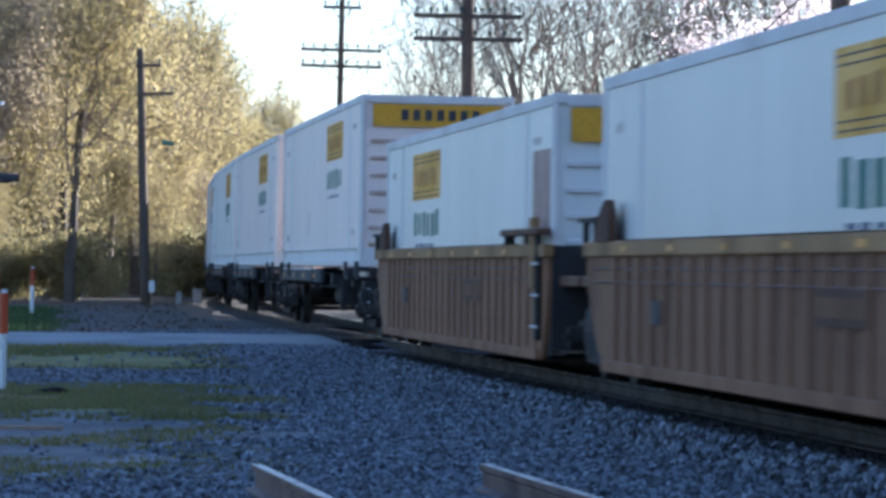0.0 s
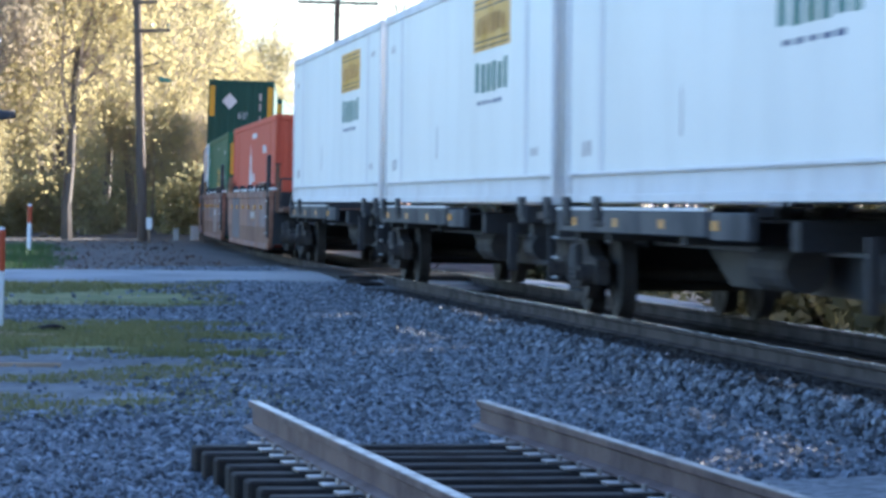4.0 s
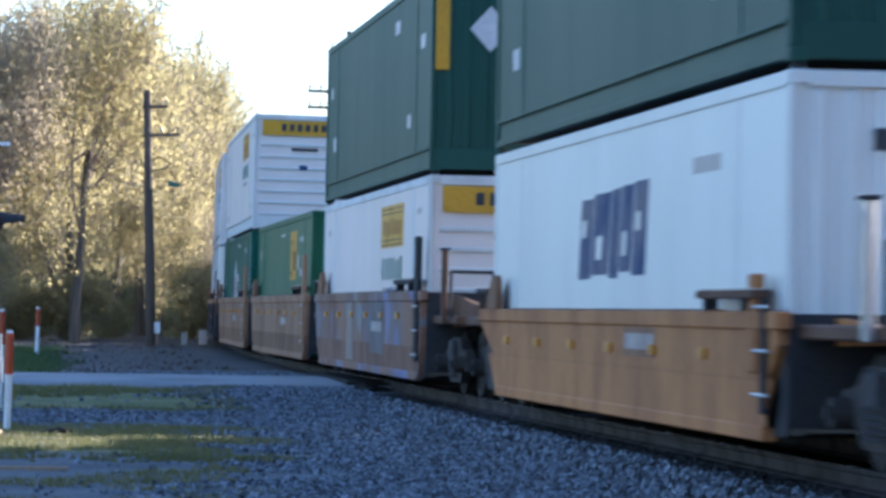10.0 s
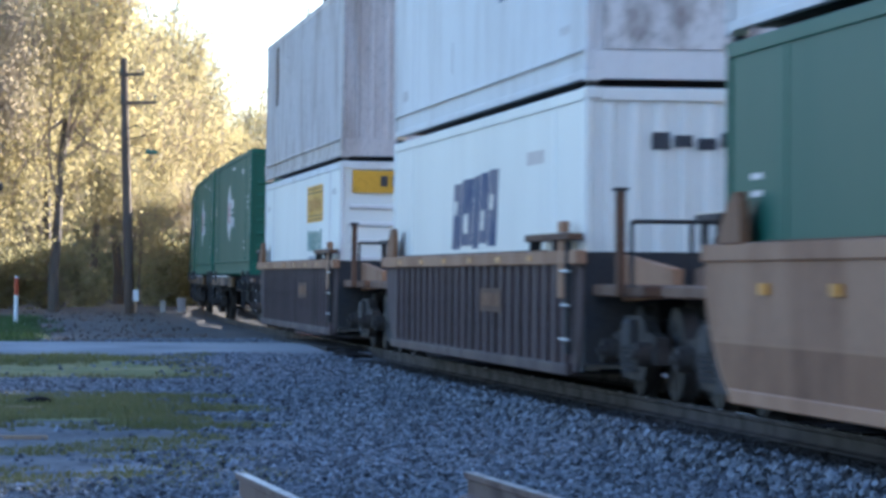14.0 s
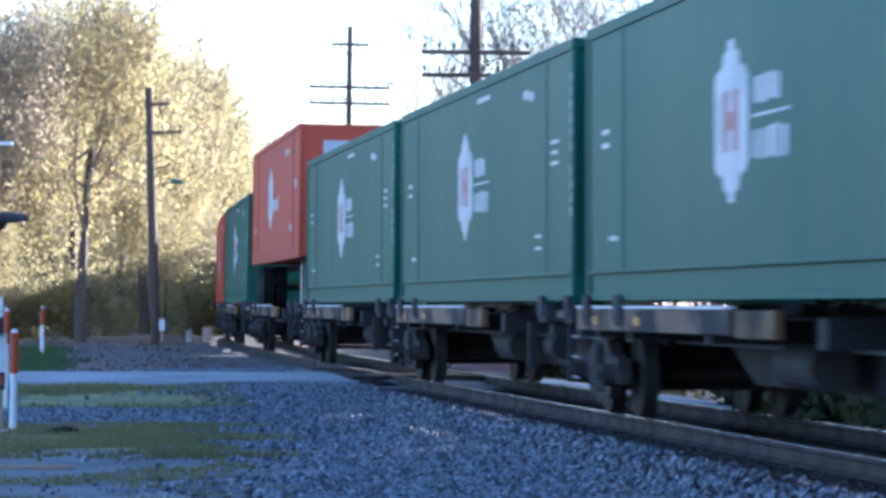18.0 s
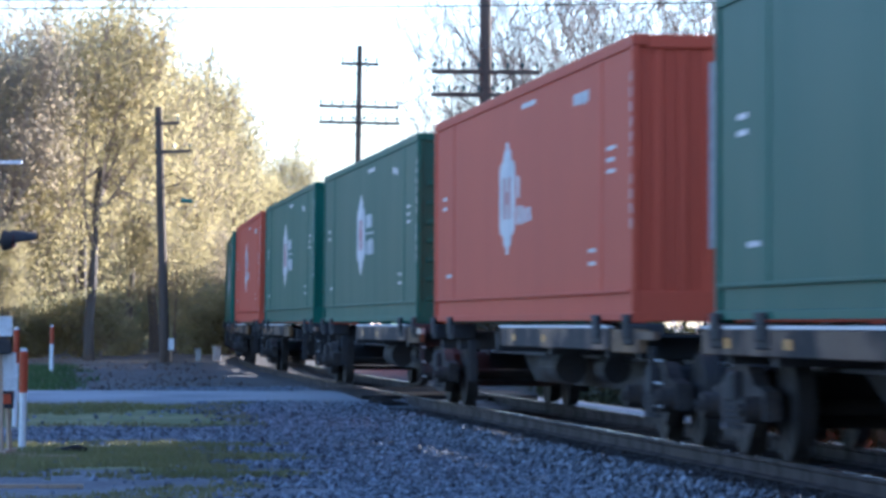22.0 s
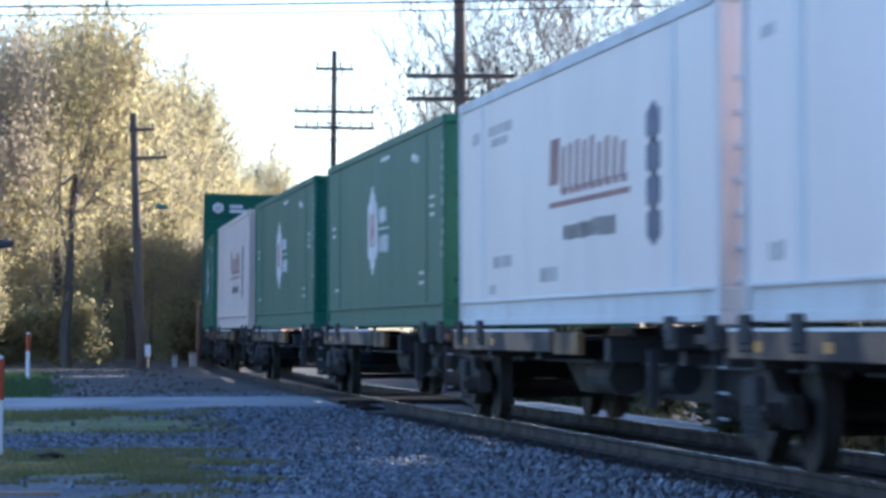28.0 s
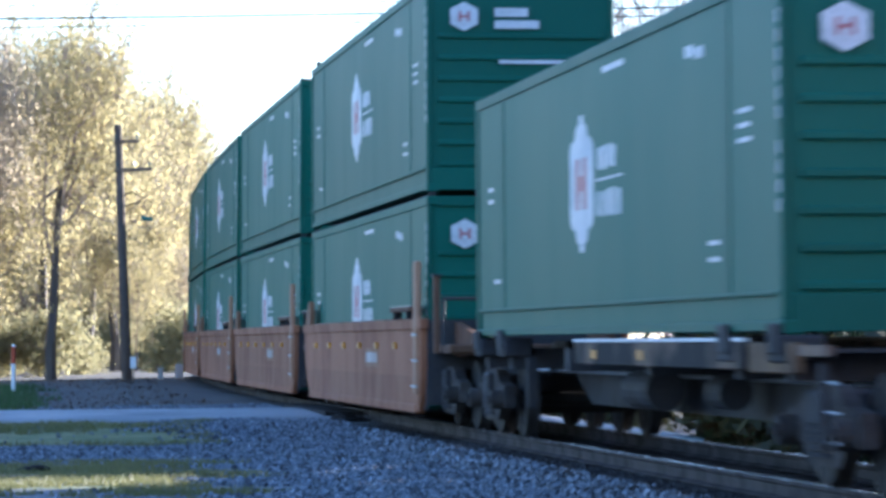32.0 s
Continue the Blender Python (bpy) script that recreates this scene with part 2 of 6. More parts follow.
M_CONC = mat("concrete", (0.42, 0.41, 0.39), (0.3, 0.29, 0.28), 0.85, 0, 3, 40)
M_WIRE = mat("black_cable", (0.02, 0.02, 0.022), None, 0.6)
M_GLASSINS = mat("dark_insulator", (0.06, 0.1, 0.09), None, 0.2)
M_STONE = mat("ballast_stone", (0.137, 0.15, 0.175), (0.07, 0.076, 0.088), 0.85, 0, 9, 60, bump=0.3)
M_LENS = mat("dark_red_lens", (0.12, 0.015, 0.012), None, 0.2)


def island_tint(m, lo, hi):
    """Vary the lightness of the joined pieces of one mesh."""
    nt = m.node_tree
    hs = [n for n in nt.nodes if n.type == "HUE_SAT"][0]
    geo, mr = nt.nodes.new("ShaderNodeNewGeometry"), nt.nodes.new("ShaderNodeMapRange")
    mr.inputs["To Min"].default_value, mr.inputs["To Max"].default_value = lo, hi
    nt.links.new(geo.outputs["Random Per Island"], mr.inputs["Value"])
    nt.links.new(mr.outputs[0], hs.inputs["Value"])


island_tint(M_STONE, 0.25, 2.2)
M_DARKSTONE = mat("dark_stone", (0.045, 0.042, 0.042), (0.028, 0.026, 0.026), 0.9, 0, 9, 60, bump=0.3, spec=0.1)
island_tint(M_DARKSTONE, 0.4, 1.9)


def leaf_mat(name, a, b, trans=0.45):
    m, nt, p = nodes_of(name)
    geo = nt.nodes.new("ShaderNodeNewGeometry")
    c = mixer(nt, a, b, geo.outputs["Random Per Island"])
    c = mixer(nt, c, tuple(x * 0.8 for x in a), ramp(nt, noise_of(nt, 0.35), 0.5, 0.75))
    nt.links.new(c, p.inputs["Base Color"])
    p.inputs["Roughness"].default_value = 0.6
    tr, mx = nt.nodes.new("ShaderNodeBsdfTranslucent"), nt.nodes.new("ShaderNodeMixShader")
    nt.links.new(c, tr.inputs["Color"])
    mx.inputs[0].default_value = trans
    nt.links.new(p.outputs[0], mx.inputs[1])
    nt.links.new(tr.outputs[0], mx.inputs[2])
    nt.links.new(mx.outputs[0], nt.nodes["Material Output"].inputs[0])
    return m


M_LEAF = leaf_mat("spring_leaves", (0.43, 0.36, 0.17), (0.34, 0.295, 0.145), 0.65)
M_LEAF2 = leaf_mat("tan_catkin_leaves", (0.4, 0.33, 0.215), (0.32, 0.265, 0.18), 0.65)
M_SHRUB = leaf_mat("brown_brush_leaves", (0.37, 0.33, 0.165), (0.31, 0.285, 0.15), 0.6)
M_DEADLEAF = leaf_mat("dead_leaves", (0.12, 0.088, 0.062), (0.075, 0.055, 0.042), 0.2)
M_HEDGE = leaf_mat("hedge_leaves", (0.10, 0.095, 0.04), (0.07, 0.065, 0.03), 0.3)
M_BLOSSOM = leaf_mat("pale_pink_blossom", (0.88, 0.79, 0.78), (0.8, 0.68, 0.69), 0.6)
M_GRASS = leaf_mat("grass_blades", (0.16, 0.165, 0.055), (0.23, 0.20, 0.085), 0.35)
M_BANKGRASS = leaf_mat("lush_grass", (0.045, 0.09, 0.02), (0.065, 0.105, 0.03), 0.35)


def ground_mat():
    m, nt, p = nodes_of("earth_gravel_and_grass")
    at = nt.nodes.new("ShaderNodeAttribute")
    at.attribute_name = "cover"
    sep = nt.nodes.new("ShaderNodeSeparateColor")
    nt.links.new(at.outputs["Color"], sep.inputs[0])
    vor = node(nt, "ShaderNodeTexVoronoi", Scale=16.0)
    nt.links.new(coords(nt), vor.inputs["Vector"])
    dirt = mixer(nt, (0.095, 0.099, 0.11), (0.17, 0.177, 0.192), ramp(nt, noise_of(nt, 1.1, detail=8.0), 0.4, 0.7))
    dirt = mixer(nt, dirt, mixer(nt, dirt, (0.45, 0.46, 0.44), 1.0, "MULTIPLY"), ramp(nt, noise_of(nt, 9.0, detail=6.0), 0.45, 0.62))
    gravel = mixer(nt, (0.085, 0.09, 0.1), (0.29, 0.3, 0.325), vor.outputs["Color"])
    earth = mixer(nt, (0.045, 0.039, 0.037), (0.08, 0.068, 0.062), ramp(nt, noise_of(nt, 0.8, detail=8.0), 0.4, 0.7))
    grass = mixer(nt, (0.11, 0.125, 0.035), (0.20, 0.185, 0.075), ramp(nt, noise_of(nt, 2.3, detail=6.0), 0.4, 0.65))
    wobble = noise_of(nt, 1.7, detail=9.0)
    def edge(sock):
        add = nt.nodes.new("ShaderNodeMath")
        nt.links.new(sock, add.inputs[0])
        nt.links.new(wobble, add.inputs[1])
        return ramp(nt, add.outputs[0], 0.85, 1.12)
    c = mixer(nt, dirt, gravel, edge(sep.outputs[0]))
    c = mixer(nt, c, earth, edge(sep.outputs[2]))
    c = mixer(nt, c, grass, edge(sep.outputs[1]))
    nt.links.new(c, p.inputs["Base Color"])
    p.inputs["Roughness"].default_value = 0.95
    b = node(nt, "ShaderNodeBump", Strength=0.35, Distance=0.02)
    nt.links.new(vor.outputs["Distance"], b.inputs["Height"])
    nt.links.new(b.outputs[0], p.inputs["Normal"])
    return m


M_GROUND = ground_mat()

# ---- mesh helpers ----
def box(bm, x0, x1, y0, y1, z0, z1, bev=0.0):
    vs = [bm.verts.new(v) for v in ((x0, y0, z0), (x1, y0, z0), (x1, y1, z0), (x0, y1, z0), (x0, y0, z1), (x1, y0, z1), (x1, y1, z1), (x0, y1, z1))]
    fs = [bm.faces.new([vs[i] for i in q]) for q in ((3, 2, 1, 0), (4, 5, 6, 7), (0, 1, 5, 4), (1, 2, 6, 5), (2, 3, 7, 6), (3, 0, 4, 7))]
    if bev:
        es = list({e for f in fs for e in f.edges})
        bmesh.ops.bevel(bm, geom=es, offset=bev, segments=1, affect="EDGES", profile=0.5)
    return bm


def prism(bm, outline, y0, y1):
    """A plate with an outline in x, z and thickness along y."""
    a = [bm.verts.new((x, y0, z)) for x, z in outline]
    b = [bm.verts.new((x, y1, z)) for x, z in outline]
    n = len(a)
    bm.faces.new(a)
    bm.faces.new(b[::-1])
    for i in range(n):
        bm.faces.new((a[(i + 1) % n], a[i], b[i], b[(i + 1) % n]))
    return bm


def rod(bm, p, q, r0, r1=None, n=10):
    p, q = Vector(p), Vector(q)
    r1 = r0 if r1 is None else r1
    m = (q - p).to_track_quat("Z", "Y").to_matrix()
    ring = [[bm.verts.new(c + m @ Vector((r * math.cos(i * math.tau / n), r * math.sin(i * math.tau / n), 0))) for i in range(n)] for c, r in ((p, r0), (q, r1))]
    for i in range(n):
        bm.faces.new((ring[0][i], ring[0][(i + 1) % n], ring[1][(i + 1) % n], ring[1][i]))
    bm.faces.new(ring[0][::-1])
    bm.faces.new(ring[1])
    return bm


def part(name, bm, material, parent=None, label="", at=None):
    me = bpy.data.meshes.new(name)
    bmesh.ops.recalc_face_normals(bm, faces=bm.faces)
    bm.to_mesh(me)
    bm.free()
    me.materials.append(material)
    ob = new(name, me)
    if parent is not None:
        ob.parent = parent
    if at is not None:
        ob.matrix_basis = at
    return tagged(ob, label)


def again(ob, at, parent=None):
    """The same piece once more, on the same mesh."""
    o = ob.copy()
    scene.collection.objects.link(o)
    o.parent = parent or ob.parent
    o.matrix_basis = at
    return o


def raw(name, verts, faces, material, parent=None, smooth=False):
    """A mesh from arrays: verts (n, 3), faces (m, k)."""
    verts, faces = np.asarray(verts, np.float32), np.asarray(faces, np.int32)
    me = bpy.data.meshes.new(name)
    k = faces.shape[1]
    me.vertices.add(len(verts))
    me.vertices.foreach_set("co", verts.ravel())
    me.loops.add(faces.size)
    me.loops.foreach_set("vertex_index", faces.ravel())
    me.polygons.add(len(faces))
    me.polygons.foreach_set("loop_start", np.arange(0, faces.size, k, dtype=np.int32))
    me.polygons.foreach_set("use_smooth", np.full(len(faces), smooth))
    me.update(calc_edges=True)
    me.materials.append(material)
    ob = new(name, me)
    if parent is not None:
        ob.parent = parent
    return ob


def B():
    return bmesh.new()


# ---- the line of the track: straight by the camera, a spiral, then a curve to the right ----
TH0 = math.atan(-5.1705 / 40)
K1, S1 = 1.62e-5, 115.0
def line_table():
    xs, x, y, th, ds = [], 0.0, 0.0, TH0, 0.5
    for i in range(2200):
        xs.append((i * ds, x, y, th))
        x, y = x + math.sin(th) * ds, y + math.cos(th) * ds
        th += K1 * min(i * ds, S1) * ds
    return np.array(xs)


LINE = line_table()
HALF = 1.2955                      # half the width of a container
SKIN = HALF - 0.0225               # the same to its side sheets
P0 = (1.1386 + HALF * math.cos(TH0), 40.0 - HALF * math.sin(TH0))


def on_line(s):
    """Point of the track's centre line at s metres past the start of the spiral, and its heading."""
    if s < 0:
        return P0[0] + s * math.sin(TH0), P0[1] + s * math.cos(TH0), TH0
    x, y, th = (np.interp(s, LINE[:, 0], LINE[:, k]) for k in (1, 2, 3))
    return P0[0] + x, P0[1] + y, th


def beside(s, d, z=0.0):
    """A point d metres to the right of the centre line (negative: the camera's side)."""
    x, y, th = on_line(s)
    return Vector((x + d * math.cos(th), y - d * math.sin(th), z))


LX = np.array([on_line(s)[:2] for s in range(-700, 400, 2)])
def off_line(x, y):
    """How far a point lies from the centre line, negative on the camera's side."""
    return x - np.interp(y, LX[:, 1], LX[:, 0])


def vnoise(x, y, f):
    return noise.noise(Vector((x * f, y * f, 0.37)))


def smooth(a, b, v):
    t = min(1.0, max(0.0, (v - a) / (b - a)))
    return t * t * (3 - 2 * t)


def ground_z(x, y):
    d = float(off_line(x, y))
    fall = 0.95 * smooth(1.9, 4.8, d) * (1 - smooth(7.5, 11, d)) * (1 - smooth(66, 82, y))      # ditch beyond the track
    z = -0.47 - fall + 0.33 * smooth(49, 59, y) + 0.025 * vnoise(x, y, 0.6) + 0.07 * smooth(70, 80, y) * vnoise(x, y, 0.23)
    return z


# ---- ground ----
def build_ground():
    ys = np.concatenate([np.linspace(-1500, -40, 12), np.linspace(-30, 16, 12), np.linspace(18, 72, 136), np.linspace(75, 220, 40), np.linspace(240, 2400, 14)])
    xs = np.concatenate([np.linspace(-1800, -60, 12), np.linspace(-50, -14, 16), np.linspace(-12, 8, 61), np.linspace(10, 60, 16), np.linspace(80, 1800, 12)])
    vs, cov = [], []
    for y in ys:
        for x in xs:
            vs.append((x, y, ground_z(x, y)))
            d = float(off_line(x, y))
            # gravel near the line and in a strip by the road, grass between
            edge = -3.9 - 2.6 * smooth(37, 28, y)
            g = smooth(edge - 0.9, edge + 0.3, d) * (1 - smooth(53, 58, y)) + 0.8 * smooth(0, 1.0, 1.9 - abs(y - 51.6)) * (x > -12)
            g = max(g, 0.7 * smooth(27, 24, y))
            r = 1.15 * smooth(38.5, 41, y) * (1 - smooth(47.0, 48.8, y)) * smooth(-4.6, -6.0, d)
            r = max(r, 1.0 * smooth(52.2, 53.2, y) * (1 - smooth(57.5, 59, y)) * smooth(-3.6, -4.6, d))
            r = max(r, 1.2 * smooth(66.8, 68.0, y) * smooth(-5.0, -8.5, d) * smooth(115, 100, y))
            e = max(smooth(66.5, 67.5, y), smooth(2.0, 3.5, d))
            cov.append((min(1, g), min(1, r), e, 1))
    n = len(xs)
    fs = [(j * n + i, j * n + i + 1, (j + 1) * n + i + 1, (j + 1) * n + i) for j in range(len(ys) - 1) for i in range(n - 1)]
    ob = raw("ground", vs, fs, M_GROUND, smooth=True)
    a = ob.data.color_attributes.new("cover", "FLOAT_COLOR", "POINT")
    a.data.foreach_set("color", np.array(cov, np.float32).ravel())
    return tagged(ob, "bare earth, gravel and thin grass beside the railway", "ground", kind="structure")


build_ground()


def sweep(name, profile, s0, s1, step, material, label, category, closed=False, parent=None):
    """A profile of (offset, height) drawn along the track."""
    ss = np.arange(s0, s1 + step, step)
    vs = [beside(s, d, z) for s in ss for d, z in profile]
    k = len(profile)
    m = k if closed else k - 1
    fs = [(j * k + i, j * k + (i + 1) % k, (j + 1) * k + (i + 1) % k, (j + 1) * k + i) for j in range(len(ss) - 1) for i in range(m)]
    ob = raw(name, vs, fs, material, parent)
    return tagged(ob, label, category, kind="structure" if parent is None else "")


sweep("ballast", [(-4.6, -0.56), (-3.3, -0.465), (-2.1, -0.41), (-1.6, -0.375), (-1.45, -0.30), (1.45, -0.30), (1.6, -0.34), (3.2, -1.0), (4.4, -1.35)],
      -80, 320, 2.0, M_GROUND, "grey crushed stone ballast bed under the track", "ballast")
# far shoulder takes the dark earth colour in place of shade behind the cars
a = bpy.data.objects["ballast"].data.color_attributes.new("cover", "FLOAT_COLOR", "POINT")
a.data.foreach_set("color", np.tile(np.array([(1, 0, 0, 1)] * 6 + [(0, 0, 1, 1)] * 3, np.float32).ravel(), len(bpy.data.objects["ballast"].data.vertices) // 9))

sweep("ballast_core", [(-1.68, -0.40), (-1.46, -0.21), (-1.36, -0.19), (-0.9, -0.205), (0.9, -0.205), (1.36, -0.19), (1.46, -0.21), (1.68, -0.40)], -80, 320, 2.0, M_DARKBED, "grimy ballast between the ties, darkened for the shade under the cars", "ballast")
RAIL_PROFILE = [(-0.0365, 0.0), (-0.0365, -0.035), (-0.009, -0.05), (-0.009, -0.14), (-0.07, -0.16), (-0.07, -0.172), (0.07, -0.172), (0.07, -0.16), (0.009, -0.14), (0.009, -0.05), (0.0365, -0.035), (0.0365, 0.0)]
track = tagged(new("track"), "main railway track with rusty rails on dark ties", "railway track", kind="structure")
for side in (-0.7555, 0.7555):
    r = sweep("rail", [(d + side, z) for d, z in RAIL_PROFILE], -80, 320, 2.0, M_RAIL, "", "", True, track)
    sweep("rail_head", [(side - 0.031, 0.0), (side - 0.028, 0.004), (side + 0.028, 0.004), (side + 0.031, 0.0)], -80, 320, 2.0, M_RAILTOP, "polished running surface", "", False, track)

# ---- the train: boxes, cars and the distance each has to go ----
LEN, WID, HGT = 16.154, 2.591, 2.896
Z_SPINE, Z_WELL = 1.20, 0.24
Z_UPPER = Z_WELL + HGT + 0.06


def travelled(t):
    """Metres that the train has run by t seconds."""
    return 18.142 * t + 0.037913 * t * t - 0.000217977 * t ** 3


# front end of each load along the line at the start, car, lower load, upper load
TRAIN = [
    (-20.45, "ribbed_gold", "jbw", None), (-1.2, "ribbed_gold", "jbr", None),
    (19.0, "spine", "jbs", None), (37.6, "spine", "jbs", None), (54.7, "spine", "jbw", None), (71.79, "spine", "jbw", None), (88.73, "spine", "jbw", None),
    (109.81, "well_rust", "red_low", None), (129.53, "well_rust", "em", None), (148.62, "well_graff", "jbp", None),
    (172.6, "well_yellow", "sw", "up"), (195.42, "well_graff", "jbp", "up"), (214.42, "well_tan", "em2", None), (233.76, "well_tan", "hg", "jbp"),
    (256.59, "ribbed_dark", "sw", "jbo"), (280.37, "ribbed_dark", "jbw", "tan"),
    (301.42, "spine", "hg", None), (318.64, "spine", "hg", None), (335.68, "spine", "hg", None), (352.93, "spine", "hg", None),
    (371.24, "spine", "trailer", None), (389.97, "spine", "hg", None), (410.19, "spine_f", "hr", None), (428.6, "spine_f", "hg", None),
    (447.33, "spine", "hg", None), (466.03, "spine", "hr", None), (486.58, "spine_f", "hg", None), (505.6, "spine", "jbp", None),
    (522.7, "spine", "cr", None), (540.5, "spine", "hg", None), (559.46, "spine", "hg", None), (578.42, "spine", "cr2", None), (599.12, "spine_f", "hg", None),
    (619.93, "well_brown", "hg", "hg"), (638.63, "well_brown", "hg", "hg"), (656.4, "well_brown", "hg", "hg"), (674.2, "well_brown", "hg", "hg"), (692.0, "well_brown", "hg", "hg"),
]
BREAKS = {1, 6, 9, 10, 13, 14, 15, 21, 25, 31, 32}      # couplings after these units


def plate(parent, name, mt, x0, x1, z0, z1, label="", proud=0.004, y=-SKIN, slant=0.0):
    """A thin sign on the near side."""
    bm = B()
    prism(bm, [(x0, z0), (x1, z0), (x1 + slant, z1), (x0 + slant, z1)], y - proud, y + 0.002)
    return part(name, bm, mt, parent, label)


def end_plate(parent, name, mt, y0, y1, z0, z1, label="", x=LEN / 2, proud=0.006):
    return part(name, box(B(), x - 0.002, x + proud, y0, y1, z0, z1), mt, parent, label)


def bars(parent, mt, x0, x1, z0, z1, n, name="lettering_bar", seed=1):
    """Unreadable writing as plain upright bars."""
    rnd = random.Random(seed)
    w = (x1 - x0) / n
    for i in range(n):
        a = x0 + i * w
        plate(parent, name, mt, a + w * 0.08, a + w * (0.6 + 0.25 * rnd.random()), z0 + (z1 - z0) * 0.12 * rnd.random(), z1 - (z1 - z0) * 0.2 * rnd.random())


def container(name, label, group, skin, ribs="smooth", front="h_ribs", edge=None, rib_mat=None):
    """A 53-foot container with its own parts; x runs to its leading end, z from its floor."""
    c = tagged(new(name), label, "shipping container", group)
    X, Y, Z = LEN / 2, HALF, HGT
    edge = edge or skin
    def edge_line(s):
        y, out = s * (Y - 0.022), [(-X + 0.06, s * (Y - 0.022))]
        if ribs == "corrugated":
            for i in range(int((2 * X - 0.6) / 0.28)):
                x = -X + 0.3 + i * 0.28
                out += [(x - 0.08, y), (x - 0.05, y + s * 0.02), (x + 0.05, y + s * 0.02), (x + 0.08, y)]
        else:
            for i in (2, 4):
                x = -X + i * LEN / 6
                out += [(x - 0.02, y), (x - 0.005, y + s * 0.0015), (x + 0.005, y + s * 0.0015), (x + 0.02, y)]
        return out + [(X - 0.05, y)]
    ring = edge_line(-1) + edge_line(1)[::-1]
    bm = B()
    lo, hi = [bm.verts.new((x, y, 0.3)) for x, y in ring], [bm.verts.new((x, y, Z - 0.03)) for x, y in ring]
    k = len(ring)
    for i in range(k):
        bm.faces.new((lo[i], lo[(i + 1) % k], hi[(i + 1) % k], hi[i]))
    bm.faces.new(hi)
    bm.faces.new(lo[::-1])
    part("shell", bm, skin, c)
    part("floor", box(B(), -X + 0.1, X - 0.2, -Y + 0.08, Y - 0.08, 0.07, 0.3), M_BLACK, c, "dark underfloor")
    part("roof", box(B(), -X + 0.1, X - 0.1, -Y + 0.08, Y - 0.08, Z - 0.03, Z - 0.012), skin, c)
    for s in (-1, 1):
        y0, y1 = sorted((s * Y, s * (Y - 0.07)))
        part("top_rail", box(B(), -X + 0.16, X - 0.16, y0, y1, Z - 0.13, Z - 0.005, 0.008), edge, c)
        bm = box(B(), -X + 0.16, X - 0.16, *sorted((s * (Y - 0.002), s * (Y - 0.08))), 0.03, 0.11, 0.006)
        part("bottom_rail", bm, edge, c)
        part("rail_web", box(B(), -X + 0.16, X - 0.16, *sorted((s * (Y - 0.034), s * (Y - 0.08))), 0.11, 0.31, 0.004), edge, c)
        if s < 0:
            part("rail_lip", box(B(), -X + 0.16, X - 0.16, *sorted((s * (Y + 0.014), s * (Y - 0.05))), 0.31, 0.345, 0.005), edge, c)
        for x in (-X + 0.08, X - 0.08):
            part("corner_post", box(B(), x - 0.075, x + 0.075, y0, y1 , 0.12, Z - 0.12, 0.012), edge, c)
        for x in (-6.06, 6.06):
            part("lift_post", box(B(), x - 0.12, x + 0.12, *sorted((s * (Y - 0.012), s * (Y - 0.05))), 0.345, Z - 0.13, 0.006), edge, c)
        for x in (-X + 0.09, X - 0.09):
            for z0, z1 in ((0.0, 0.12), (Z - 0.12, Z)):
                part("corner_casting", box(B(), x - 0.088, x + 0.088, *sorted((s * (Y + 0.002), s * (Y - 0.16))), z0, z1, 0.012), edge, c)
    part("end_header", box(B(), X - 0.09, X, -Y + 0.16, Y - 0.16, Z - 0.14, Z - 0.005, 0.008), edge, c)
    part("end_sill", box(B(), X - 0.09, X - 0.004, -Y + 0.072, Y - 0.072, 0.02, 0.32, 0.008), edge, c)
    if front == "h_ribs":
        for i in range(7):
            z = 0.34 + i * 0.29
            part("end_rib", box(B(), X - 0.055, X - 0.008, -Y + 0.16, Y - 0.16, z, z + 0.075, 0.015), rib_mat or edge, c)
    else:
        for i in range(9):
            y = -Y + 0.26 + i * (WID - 0.52) / 8
            part("end_rib", box(B(), X - 0.055, X - 0.012, y - 0.055, y + 0.055, 0.17, Z - 0.15, 0.02), edge, c)
    return c


def hexagon(parent, name, mt, cx, cz, hw, hh, label="", y=-SKIN, proud=0.004):
    quarter = [(1, 0.5), (0.88, 0.62), (0.52, 0.68), (0.46, 0.83), (0.2, 0.88), (0.16, 1.0)]
    ring = quarter + [(-a, b) for a, b in quarter[::-1]] + [(-a, -b) for a, b in quarter] + [(a, -b) for a, b in quarter[::-1]]
    bm = prism(B(), [(cx + hw * a, cz + hh * b) for a, b in ring], y - proud, y + 0.002)
    return part(name, bm, mt, parent, label)


